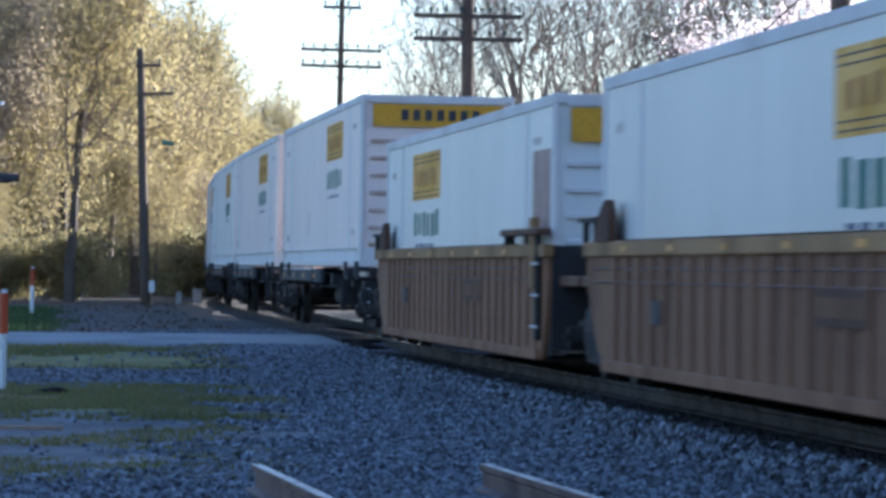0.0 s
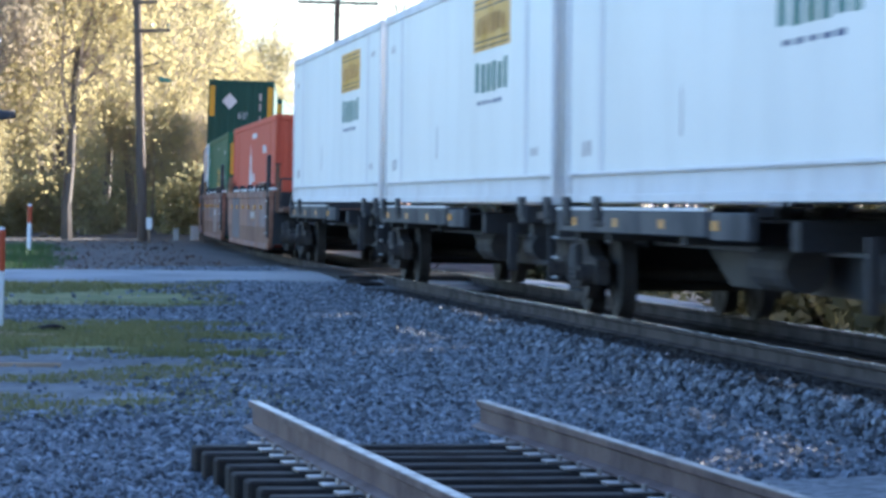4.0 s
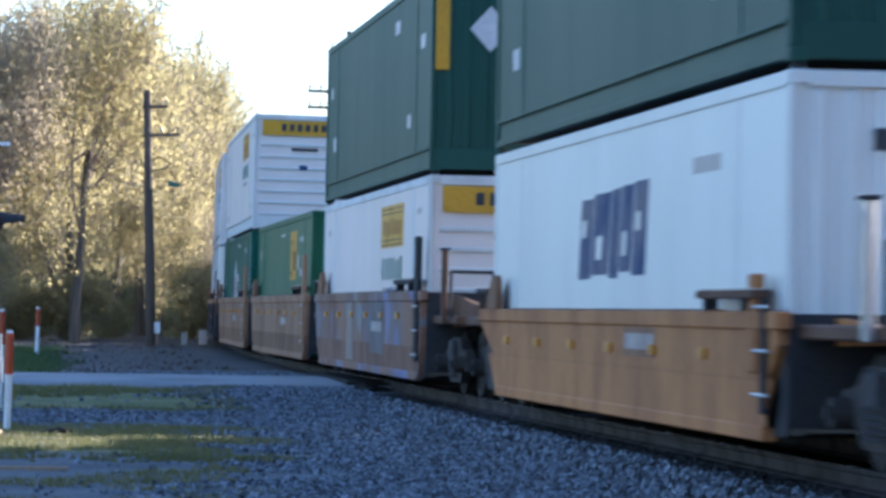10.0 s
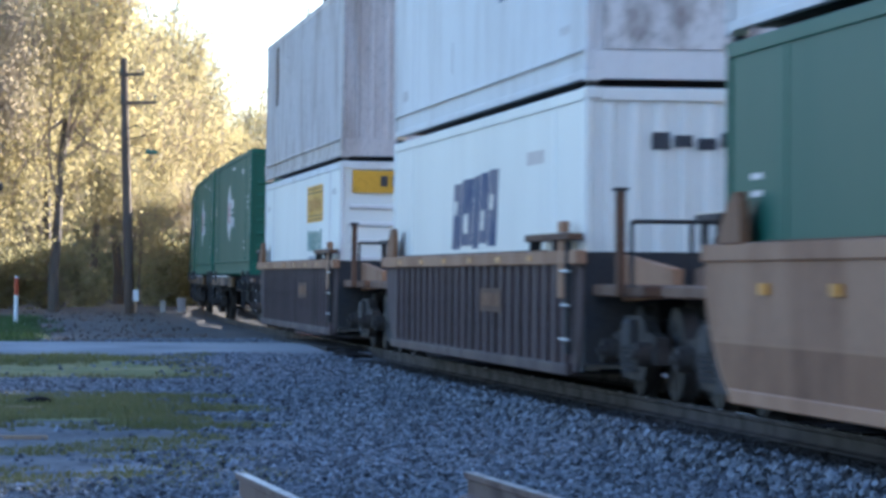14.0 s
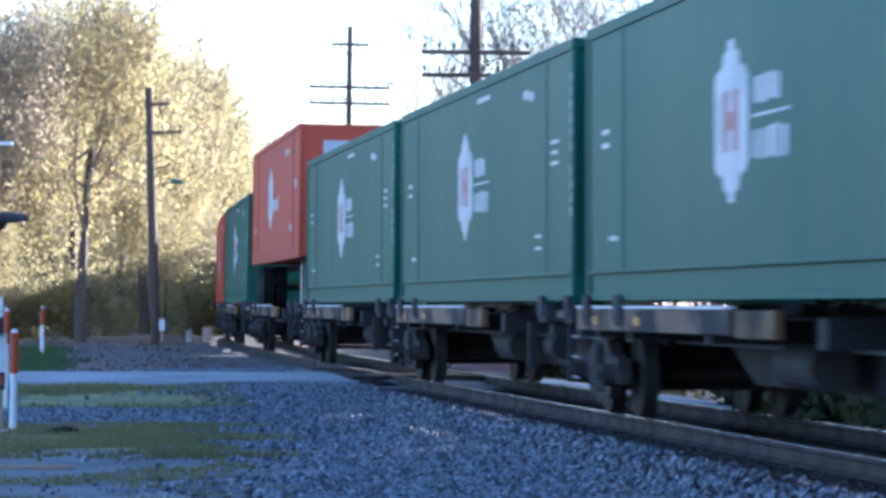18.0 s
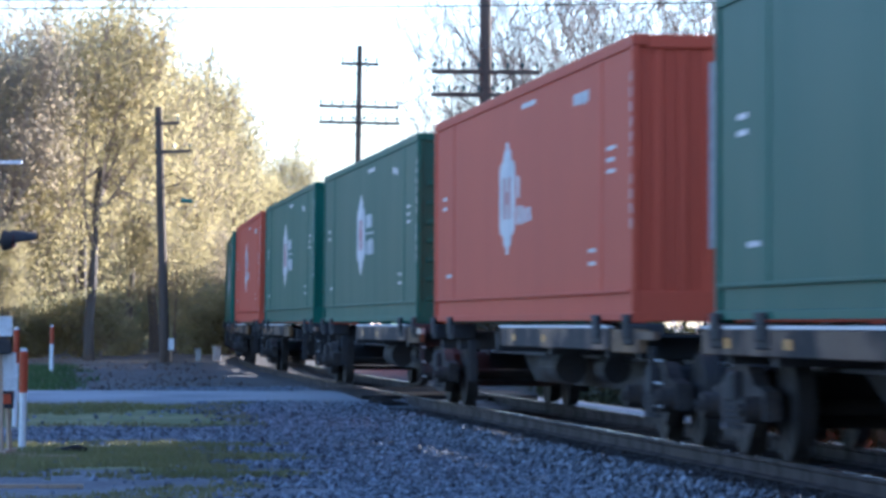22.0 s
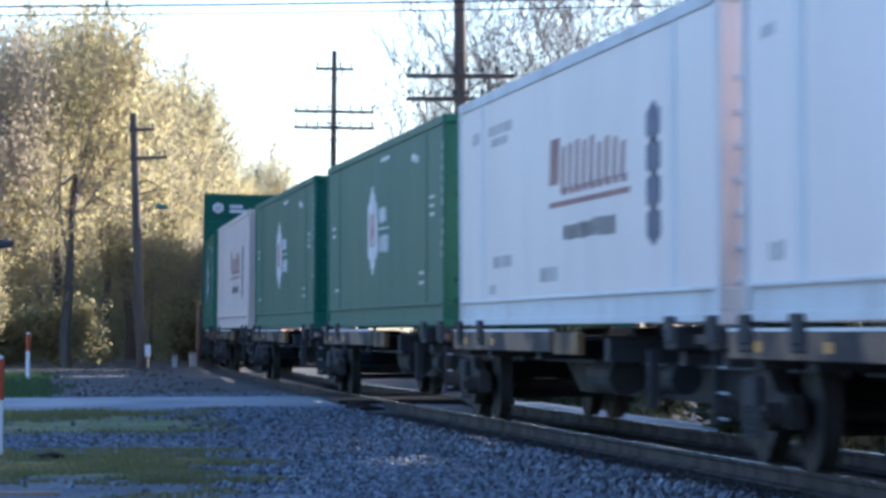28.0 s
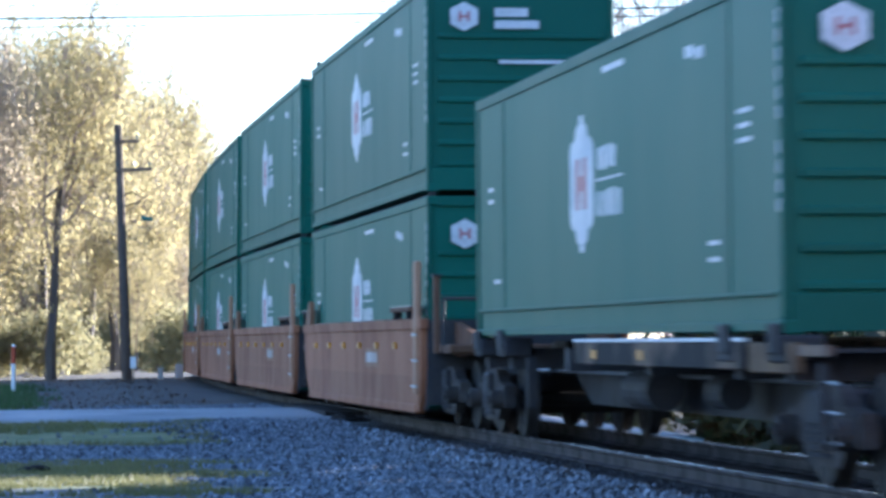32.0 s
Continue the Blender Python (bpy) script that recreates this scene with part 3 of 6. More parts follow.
def hub_marks(c, seed, end=True):
    """White hexagon emblem with a red device, two rows of lettering, small codes near the corners.
    The red boxes carry a shorter lettering and a code plate near the top."""
    e = hexagon(c, "emblem", M_LOGO, -0.82, 1.56, 0.68, 0.7, "white hexagonal emblem")
    for x0, x1, z0, z1 in ((-1.12, -0.94, 1.3, 1.82), (-0.7, -0.52, 1.3, 1.82), (-0.94, -0.7, 1.48, 1.64)):
        plate(e, "emblem_bar", M_PINK, x0, x1, z0, z1, proud=0.011)
    if end:
        bars(c, M_LOGO, 0.08, 1.15, 1.64, 1.92, 4, seed=seed)
        plate(c, "lettering_line", M_LOGO, 0.0, 1.4, 1.545, 1.57)
        bars(c, M_LOGO, 0.04, 1.4, 1.18, 1.48, 5, seed=seed + 1)
    else:
        bars(c, M_LOGO, -0.02, 0.3, 1.52, 1.86, 1, seed=seed)
        bars(c, M_LOGO, -0.02, 1.25, 1.2, 1.44, 4, seed=seed + 1)
        plate(c, "code_plate", M_LOGO, 4.3, 5.3, 2.4, 2.52, "white plate with a dark code")
    for x0, x1, z0, z1 in ((0.4, 1.5, 2.6, 2.66), (4.4, 4.75, 2.42, 2.52), (4.8, 5.15, 2.38, 2.48), (6.45, 6.95, 1.80, 1.84), (6.45, 6.9, 1.68, 1.72), (6.45, 6.95, 1.56, 1.6), (5.3, 5.75, 0.76, 0.8), (5.3, 5.75, 0.62, 0.66), (-7.2, -6.8, 1.74, 1.79), (-7.2, -6.8, 1.6, 1.65), (-6.8, -6.3, 0.64, 0.69)):
        plate(c, "marking", M_LOGO, x0, x1, z0, z1)
    X = LEN / 2
    for i in range(10):
        plate(c, "post_code", M_LOGO, X - 0.105, X - 0.055, 0.95 + i * 0.15 + (0.12 if i > 3 else 0), 1.05 + i * 0.15 + (0.12 if i > 3 else 0), y=-HALF)
    if not end:
        return
    bm = B()
    cy, cz, r = -0.78, 2.38, 0.2
    vs0 = [(X - 0.004, cy + r * 0.95 * a, cz + r * b) for a, b in ((-1, -0.52), (0, -1), (1, -0.52), (1, 0.52), (0, 1), (-1, 0.52))]
    lo = [bm.verts.new(v) for v in vs0]
    hi = [bm.verts.new((v[0] + 0.012, v[1], v[2])) for v in vs0]
    bm.faces.new(hi)
    for i in range(6):
        bm.faces.new((lo[i], lo[(i + 1) % 6], hi[(i + 1) % 6], hi[i]))
    em = part("end_emblem", bm, M_LOGO, c, "white hexagonal emblem")
    for y0, y1 in ((-0.86, -0.82), (-0.74, -0.70)):
        part("emblem_bar", box(B(), X + 0.006, X + 0.012, y0, y1, 2.31, 2.45), M_PINK, em)
    part("emblem_bar", box(B(), X + 0.006, X + 0.012, -0.82, -0.74, 2.36, 2.4), M_PINK, em)
    end_plate(c, "end_lettering", M_LOGO, -0.36, 0.1, 2.38, 2.5)
    end_plate(c, "end_lettering", M_LOGO, -0.36, 0.25, 2.22, 2.33)
    end_plate(c, "end_lettering", M_LOGO, -0.3, 0.9, 1.74, 1.79)


def jb_marks(c, seed, end=True, o=0.0):
    """Yellow sign with dark lines, lettering below, a yellow sign across the leading end."""
    s = plate(c, "side_sign", M_YELLOW, o + 1.65, o + 4.75, 1.93, 2.6, "yellow rectangular sign")
    for z in (1.97, 2.04, 2.46, 2.53):
        plate(s, "sign_line", M_INK, o + 1.75, o + 4.65, z, z + 0.014, proud=0.01)
    bars(s, M_CAR_YELLOW, o + 1.95, o + 4.45, 2.12, 2.38, 6, "sign_bar", seed)
    bars(c, M_TEAL, o + 1.8, o + 4.7, 1.4, 1.8, 6, seed=seed + 2)
    bars(c, M_BLUE, o + 2.0, o + 4.2, 1.25, 1.31, 5, seed=seed + 5)
    for x0, x1, z0, z1 in ((6.4, 7.0, 0.55, 0.66), (-7.2, -6.6, 0.5, 0.68), (-7.4, -6.9, 2.3, 2.42), (6.5, 7.1, 2.36, 2.46), (-2.0, -1.92, 0.6, 1.1)):
        bars(c, M_TAN, x0, x1, z0, z1, 3, "marking", seed)
    if end:
        e = end_plate(c, "end_sign", M_YELLOW, -1.1, 1.1, 2.36, 2.74, "yellow sign across the end", proud=0.012)
        for i in range(7):
            y = -0.62 + i * 0.2
            part("sign_bar", box(B(), LEN / 2 + 0.008, LEN / 2 + 0.018, y, y + 0.12, 2.47, 2.65), M_INK, e)
        end_plate(c, "end_lettering", M_INK, -0.35, 0.3, 1.98, 2.05)
        end_plate(c, "end_lettering", M_BLUE, -0.15, 0.05, 1.5, 1.62)


def build_container(kind, seed):
    g = "containers on the train"
    if kind == "jbr":
        c = container("container", "white container turned about, yellow sign near its trailing end", g, M_WHITE, edge=M_WHITE_OLD)
        jb_marks(c, seed, True, -6.5)
        plate(c, "stained_panel", M_STAIN, 6.5, 7.75, 1.4, 2.3, "mauve-brown stained door panel")
    elif kind == "jbw":
        c = container("container", "white container with yellow sign and grimy bottom rail", g, M_WHITE, edge=M_WHITE_OLD)
        jb_marks(c, seed)
    elif kind == "jbp":
        c = container("container", "warm white container with yellow sign and stained rails", g, M_WHITE_WARM, edge=M_WHITE_OLD)
        jb_marks(c, seed)
    elif kind == "jbs":
        c = container("container", "warm white container with rust-stained end ribs", g, M_WHITE_WARM, edge=M_WHITE_OLD, rib_mat=M_RUSTRIB)
        jb_marks(c, seed)
    elif kind == "jbo":
        c = container("container", "old white container with sooty ribbed end, stacked on another", g, M_WHITE_OLD)
        jb_marks(c, seed)
        end_plate(c, "soot_stain", M_SOOT, -1.12, 0.95, 0.33, 0.98, "sooty smears low on the end")
    elif kind == "hg":
        c = container("container", "green container with white hexagon emblem and lettering", g, M_GREEN)
        hub_marks(c, seed)
    elif kind == "hr":
        c = container("container", "faded red container with white hexagon emblem", g, M_RED, front="v_ribs")
        hub_marks(c, seed, False)
        end_plate(c, "code_strip", M_TAN, -0.52, -0.36, 0.75, 2.62, "pale upright code strip")
    elif kind == "red_low":
        c = container("container", "salmon red container with tall white emblem", g, M_RED, front="v_ribs")
        tower = [(-1.4, 1.0), (-0.55, 1.0), (-0.55, 1.75), (-0.7, 1.75), (-0.7, 2.1), (-0.85, 2.1), (-0.9, 2.35), (-1.0, 2.35), (-1.05, 2.1), (-1.25, 2.1), (-1.25, 1.75), (-1.4, 1.75)]
        part("emblem", prism(B(), tower, -SKIN - 0.004, -SKIN + 0.002), M_LOGO, c, "white stepped emblem")
        bars(c, M_LOGO, -0.5, 0.6, 1.45, 1.68, 3, seed=seed)
        bars(c, M_LOGO, -0.5, 1.3, 1.12, 1.36, 4, seed=seed + 3)
        bars(c, M_LOGO, 3.4, 4.8, 2.1, 2.3, 5, "marking", seed)
        plate(c, "marking", M_LOGO, -0.4, 1.2, 2.5, 2.62)
        end_plate(c, "end_sign", M_LOGO, 0.55, 0.8, 0.9, 2.3)
    elif kind in ("em", "em2"):
        c = container("container", "mid green container with yellow upright panel", g, M_OLIVE, front="v_ribs")
        if kind == "em":
            s = plate(c, "side_sign", M_YELLOW, 0.2, 1.35, 1.3, 1.95, "yellow upright panel")
            for x0, x1, z0, z1 in ((0.4, 0.8, 1.74, 1.82), (0.7, 1.1, 1.55, 1.7)):
                plate(s, "sign_bar", M_INK, x0, x1, z0, z1, proud=0.01)
        else:
            s = plate(c, "side_sign", M_YELLOW, 2.2, 3.9, 1.55, 2.58, "yellow upright panel")
            for x0, x1, z0, z1 in ((2.5, 2.8, 2.3, 2.4), (3.1, 3.6, 1.75, 2.15), (2.5, 2.75, 1.65, 1.75)):
                plate(s, "sign_bar", M_CAR_BROWN, x0, x1, z0, z1, proud=0.01)
        for x0, x1, z0, z1 in ((4.7, 5.7, 2.32, 2.44), (-0.6, 0.8, 2.52, 2.58), (4.2, 4.6, 1.75, 2.1), (-7.3, -7.0, 2.1, 2.35), (4.8, 5.8, 1.6, 1.8)):
            bars(c, M_LOGO, x0, x1, z0, z1, 3, "marking", seed)
        for z in (0.7, 1.75) if kind == "em" else ():
            end_plate(c, "yellow_strip", M_YELLOW, -1.22, -0.98, z, z + 0.85)
        d = [(0.25, 1.1), (0.6, 0.72), (0.95, 1.1), (0.6, 1.48)]
        bm = B()
        vs = [bm.verts.new((LEN / 2 + 0.008, y, z)) for y, z in d]
        ws = [bm.verts.new((LEN / 2 - 0.01, y, z)) for y, z in d]
        bm.faces.new(vs)
        for i in range(4):
            bm.faces.new((ws[i], ws[(i + 1) % 4], vs[(i + 1) % 4], vs[i]))
        part("placard", bm, M_LOGO if kind == "em" else M_CAR_YELLOW, c, "diamond placard")
    elif kind == "up":
        c = container("container", "dark green upper container with yellow strips and ribbed end", g, M_DKGREEN, front="v_ribs")
        for y0 in (-1.24, 1.04):
            end_plate(c, "yellow_strip", M_YELLOW, y0, y0 + 0.2, 1.45, 2.65)
        d = [(-0.75, 2.05), (-0.45, 1.72), (-0.15, 2.05), (-0.45, 2.38)]
        bm = B()
        vs = [bm.verts.new((LEN / 2 + 0.008, y, z)) for y, z in d]
        ws = [bm.verts.new((LEN / 2 - 0.01, y, z)) for y, z in d]
        bm.faces.new(vs)
        for i in range(4):
            bm.faces.new((ws[i], ws[(i + 1) % 4], vs[(i + 1) % 4], vs[i]))
        part("placard", bm, M_LOGO, c, "white diamond placard")
        tx = bpy.data.curves.new("length_figure", "FONT")
        tx.body, tx.size, tx.extrude = "53'", 0.34, 0.004
        tmp = bpy.data.objects.new("length_figure", tx)
        me = bpy.data.meshes.new_from_object(tmp)
        bpy.data.objects.remove(tmp)
        me.materials.append(M_LOGO)
        fig = new("length_figure", me)
        fig.parent = c
        fig.matrix_basis = pose(LEN / 2 + 0.006, -0.12, 1.38, 90, 0, 90)
        end_plate(c, "end_sign", M_LOGO, -0.2, 0.38, 0.62, 0.9)
        for z in (0.8, 1.2, 1.7, 2.1):
            end_plate(c, "side_code", M_TAN, 0.72, 0.8, z, z + 0.3)
        for x0, x1, z0, z1 in ((3.2, 3.8, 2.3, 2.5), (6.6, 7.1, 1.85, 2.05), (5.0, 5.4, 0.75, 0.95), (-6.8, -6.3, 0.9, 1.15), (-7.3, -7.0, 1.9, 2.1)):
            plate(c, "marking", M_LOGO, x0, x1, z0, z1)
    elif kind == "sw":
        c = container("container", "bright white container with slanted dark blue emblem", g, M_WHITE, front="v_ribs")
        for i, (w, z0, z1) in enumerate(((0.72, 1.3, 2.14), (0.98, 1.34, 2.18), (0.5, 1.3, 2.2), (0.66, 1.36, 2.22), (0.7, 1.32, 2.24))):
            x = (-1.9, -1.12, -0.08, 0.48, 1.2)[i]
            blk = plate(c, "emblem_block", M_BLUE, x, x + w, z0, z1, slant=0.2)
            if i != 2:
                plate(blk, "pale_notch", M_WHITE, x + 0.3 * w, x + 0.62 * w, z0 + (0.16 if i % 2 else 0.44), z0 + (0.4 if i % 2 else 0.62), proud=0.008, slant=0.05)
        bars(c, M_TAN, -0.6, 0.8, 0.4, 0.6, 4, seed=seed)
        for i in range(6):
            end_plate(c, "end_lettering", M_INK, -0.6 + i * 0.24, -0.42 + i * 0.24, 2.26 + 0.03 * (i % 2), 2.44 - 0.03 * (i % 3))
        plate(c, "marking", M_TAN, 4.2, 5.4, 2.2, 2.35)
    elif kind == "tan":
        c = container("container", "tan-grey corrugated container stacked on a white one", g, M_TAN, "corrugated", "v_ribs")
        for x in (-5.6, -5.2):
            plate(c, "rust_streak", M_RUST, x, x + 0.22, 1.5, 2.7, proud=0.002, y=-HALF + 0.0005)
        end_plate(c, "end_sign", M_WHITE_OLD, -0.3, 0.3, 1.7, 2.1)
    elif kind in ("cr", "cr2"):
        if kind == "cr":
            c = container("container", "white container with dark red script lettering", g, M_WHITE_WARM, edge=M_WHITE_OLD)
        else:
            c = container("container", "beige container with faded red script and dark machinery end", g, M_BEIGE, edge=M_BEIGE)
            end_plate(c, "machinery_grille", M_BLACK, -1.1, 1.1, 1.35, 2.7, "dark cooling unit grille", proud=0.02)
            end_plate(c, "machinery_panel", M_BEIGE, -1.0, 1.0, 0.3, 1.2, proud=0.02)
        rnd = random.Random(seed)
        plate(c, "script_stroke", M_SCRIPT, -0.9, -0.3, 1.55, 2.05, slant=0.1)
        for i in range(9):
            x = -0.15 + i * 0.44
            plate(c, "script_stroke", M_SCRIPT, x, x + 0.2, 1.42 + 0.05 * rnd.random(), 1.82 + 0.16 * rnd.random(), slant=0.1)
            plate(c, "script_stroke", M_SCRIPT, x + 0.1, x + 0.36, 1.42, 1.5, proud=0.005)
        plate(c, "script_stroke", M_SCRIPT, -0.9, 3.9, 1.3, 1.36)
        bars(c, M_INK, 0.0, 3.2, 0.92, 1.12, 9, seed=seed)
        for k in range(4):
            hexagon(c, "badge", M_BLUE, 5.1, 0.95 + k * 0.32, 0.34, 0.2)
        for x0, x1, z0, z1 in ((-5.5, -3.6, 2.34, 2.46), (-5.3, -4.0, 2.2, 2.3), (-6.9, -6.3, 2.3, 2.45), (-5.2, -3.7, 0.72, 0.86), (-1.6, -0.4, 0.5, 0.66), (-5.5, -5.0, 0.4, 0.52)):
            plate(c, "marking", M_TAN, x0, x1, z0, z1)
    return c


def build_trailer():
    """A red box trailer on its chassis; z from the deck it stands on."""
    t = tagged(new("semi_trailer"), "faded red box trailer on wheels and landing gear", "trailer")
    X, Y, z0, z1 = LEN / 2, HALF, 1.08, 3.9
    part("box", box(B(), -X + 0.03, X - 0.03, -SKIN, SKIN, z0 + 0.02, z1 - 0.02, 0.03), M_RED, t)
    for s in (-1, 1):
        ys = sorted((s * Y, s * (Y - 0.06)))
        part("bottom_rail", box(B(), -X, X, *ys, z0, z0 + 0.28, 0.01), M_RED, t)
        part("top_rail", box(B(), -X, X, *ys, z1 - 0.12, z1, 0.01), M_RED, t)
        for x in (-X + 0.07, X - 0.07, 6.06, -6.06):
            part("corner_post", box(B(), x - 0.08, x + 0.08, *ys, z0 + 0.28, z1 - 0.12, 0.01), M_RED, t)
        part("chassis_beam", box(B(), -7.6, 6.9, *sorted((s * 0.35, s * 0.5)), z0 - 0.16, z0 - 0.02, 0.01), M_BLACK, t)
        leg = part("landing_leg", box(B(), 4.0, 4.16, *sorted((s * 0.78, s * 0.94)), 0.12, z0 - 0.02, 0.01), M_GALV, t, "pale grey steel leg")
        part("foot", box(B(), 3.9, 4.26, *sorted((s * 0.7, s * 1.02)), 0.03, 0.12), M_GALV, leg)
    hexagon(t, "emblem", M_LOGO, -1.4, z0 + 1.5, 0.75, 0.72, "white hexagonal emblem")
    bars(t, M_LOGO, -0.5, 1.4, z0 + 1.15, z0 + 1.5, 4, seed=5)
    for x0, x1, a, b in ((3.4, 4.6, 2.3, 2.45), (6.4, 7.0, 1.5, 1.7), (5.0, 5.6, 0.6, 0.78), (-7.2, -6.8, 0.8, 0.95)):
        bars(t, M_LOGO, x0, x1, z0 + a, z0 + b, 3, "marking", 4)
    em = end_plate(t, "end_emblem", M_LOGO, -0.8, -0.2, z0 + 1.9, z0 + 2.45, "white emblem")
    for i in range(5):
        part("end_rib", box(B(), X - 0.04, X + 0.01, -Y + 0.1, Y - 0.1, z0 + 0.35 + i * 0.32, z0 + 0.42 + i * 0.32), M_RED, t)
    for x in (-4.6, -5.9):
        part("axle", rod(B(), (x, -1.0, 0.53), (x, 1.0, 0.53), 0.07), M_BLACK, t)
        for y in (-1.24, -0.92, 0.68, 1.0):
            ty = part("tyre", rod(B(), (x, y, 0.53), (x, y + 0.26, 0.53), 0.5, n=24), M_TYRE, t)
            part("rim", rod(B(), (x, y - 0.01, 0.53), (x, y + 0.27, 0.53), 0.22, n=16), M_WHEEL, ty)
    part("kingpin_stand", box(B(), 4.9, 7.7, -0.85, 0.85, 0.0, z0 - 0.02, 0.06), M_BLACK, t, "dark fifth-wheel support stand")
    for y in (-1.2, 0.8):
        part("mud_flap", box(B(), -3.9, -3.86, y, y + 0.36, 0.62, 0.76), M_TYRE, t)
    return t


# ---- wheels, trucks and cars ----
WHEEL_R = 0.457
WHEELSETS = []


def wheelset_mesh():
    bm = B()
    rod(bm, (0, -0.95, 0), (0, 0.95, 0), 0.08, n=12)
    for s in (-1, 1):
        y = s * 0.7555
        rod(bm, (0, y - s * 0.045, 0), (0, y + s * 0.075, 0), WHEEL_R, WHEEL_R - 0.01, 28)
        rod(bm, (0, y - s * 0.08, 0), (0, y - s * 0.045, 0), WHEEL_R + 0.026, WHEEL_R + 0.022, 28)
        rod(bm, (0, y + s * 0.0751, 0), (0, y + s * 0.1, 0), 0.2, 0.14, 14)
        for k in range(5):
            a = k * math.tau / 5
            rod(bm, (0.29 * math.cos(a), y + s * 0.07, 0.29 * math.sin(a)), (0.29 * math.cos(a), y + s * 0.085, 0.29 * math.sin(a)), 0.05, 0.05, 8)
    return bm


TRUCK = {}


def truck(car, x):
    """A two-axle freight truck with its wheelsets under a car at x."""
    if not TRUCK:
        TRUCK["wheelset"] = part("wheelset", wheelset_mesh(), M_WHEEL)
        bm = B()
        prism(bm, [(-1.15, 0.36), (-1.12, 0.62), (-0.7, 0.66), (-0.42, 0.82), (0.42, 0.82), (0.7, 0.66), (1.12, 0.62), (1.15, 0.36), (0.72, 0.38), (0.5, 0.2), (-0.5, 0.2), (-0.72, 0.38)], -0.07, 0.07)
        TRUCK["side_frame"] = part("side_frame", bm, M_FRAME)
        bm = B()
        for xx in (-0.2, 0.0, 0.2):
            for k in range(5):
                rod(bm, (xx, 0, 0.27 + k * 0.055), (xx, 0, 0.305 + k * 0.055), 0.085, n=10)
        TRUCK["spring_nest"] = part("spring_nest", bm, M_BLACK)
        TRUCK["bolster"] = part("bolster", box(B(), -0.21, 0.21, -1.15, 1.15, 0.5, 0.78, 0.03), M_BLACK)
        bm = rod(B(), (0, -0.12, 0), (0, 0.12, 0), 0.12, n=14)
        rod(bm, (0, -0.16, 0), (0, -0.12, 0), 0.06, n=6)
        TRUCK["bearing_cap"] = part("bearing_cap", bm, M_FRAME)
        TRUCK["brake_beam"] = part("brake_beam", box(B(), -0.05, 0.05, -0.8, 0.8, 0.28, 0.36), M_BLACK)

    def put(key, m, parent):
        o = TRUCK[key]
        if TRUCK.get(key + "_used"):
            return again(o, m, parent)
        TRUCK[key + "_used"] = True
        o.parent = parent
        o.matrix_basis = m
        return o
    bol = put("bolster", pose(x, 0, 0), car)
    for s in (-1, 1):
        sf = put("side_frame", pose(x, s * 1.0, 0), car)
        put("spring_nest", pose(0, -s * 0.0 + s * 0.06, 0), sf)
        for dx in (-0.89, 0.89):
            put("bearing_cap", pose(dx, s * 0.1, WHEEL_R), sf)
    for dx in (-0.89, 0.89):
        w = put("wheelset", pose(x + dx, 0, WHEEL_R + 0.004), car)
        WHEELSETS.append((w, car, x + dx))
        put("brake_beam", pose(x + dx * 0.42, 0, 0), car)


def coupler(car, x, sgn):
    bm = box(B(), *sorted((x, x + sgn * 0.75)), -0.09, 0.09, 0.74, 0.92, 0.02)
    rod(bm, (x + sgn * 0.82, -0.02, 0.66), (x + sgn * 0.82, -0.02, 1.0), 0.14, n=10)
    part("coupler", bm, M_RUST, car, "knuckle coupler")
    part("air_hose", rod(B(), (x, -0.35, 0.72), (x + sgn * 0.6, -0.3, 0.38), 0.028, n=6), M_BLACK, car)


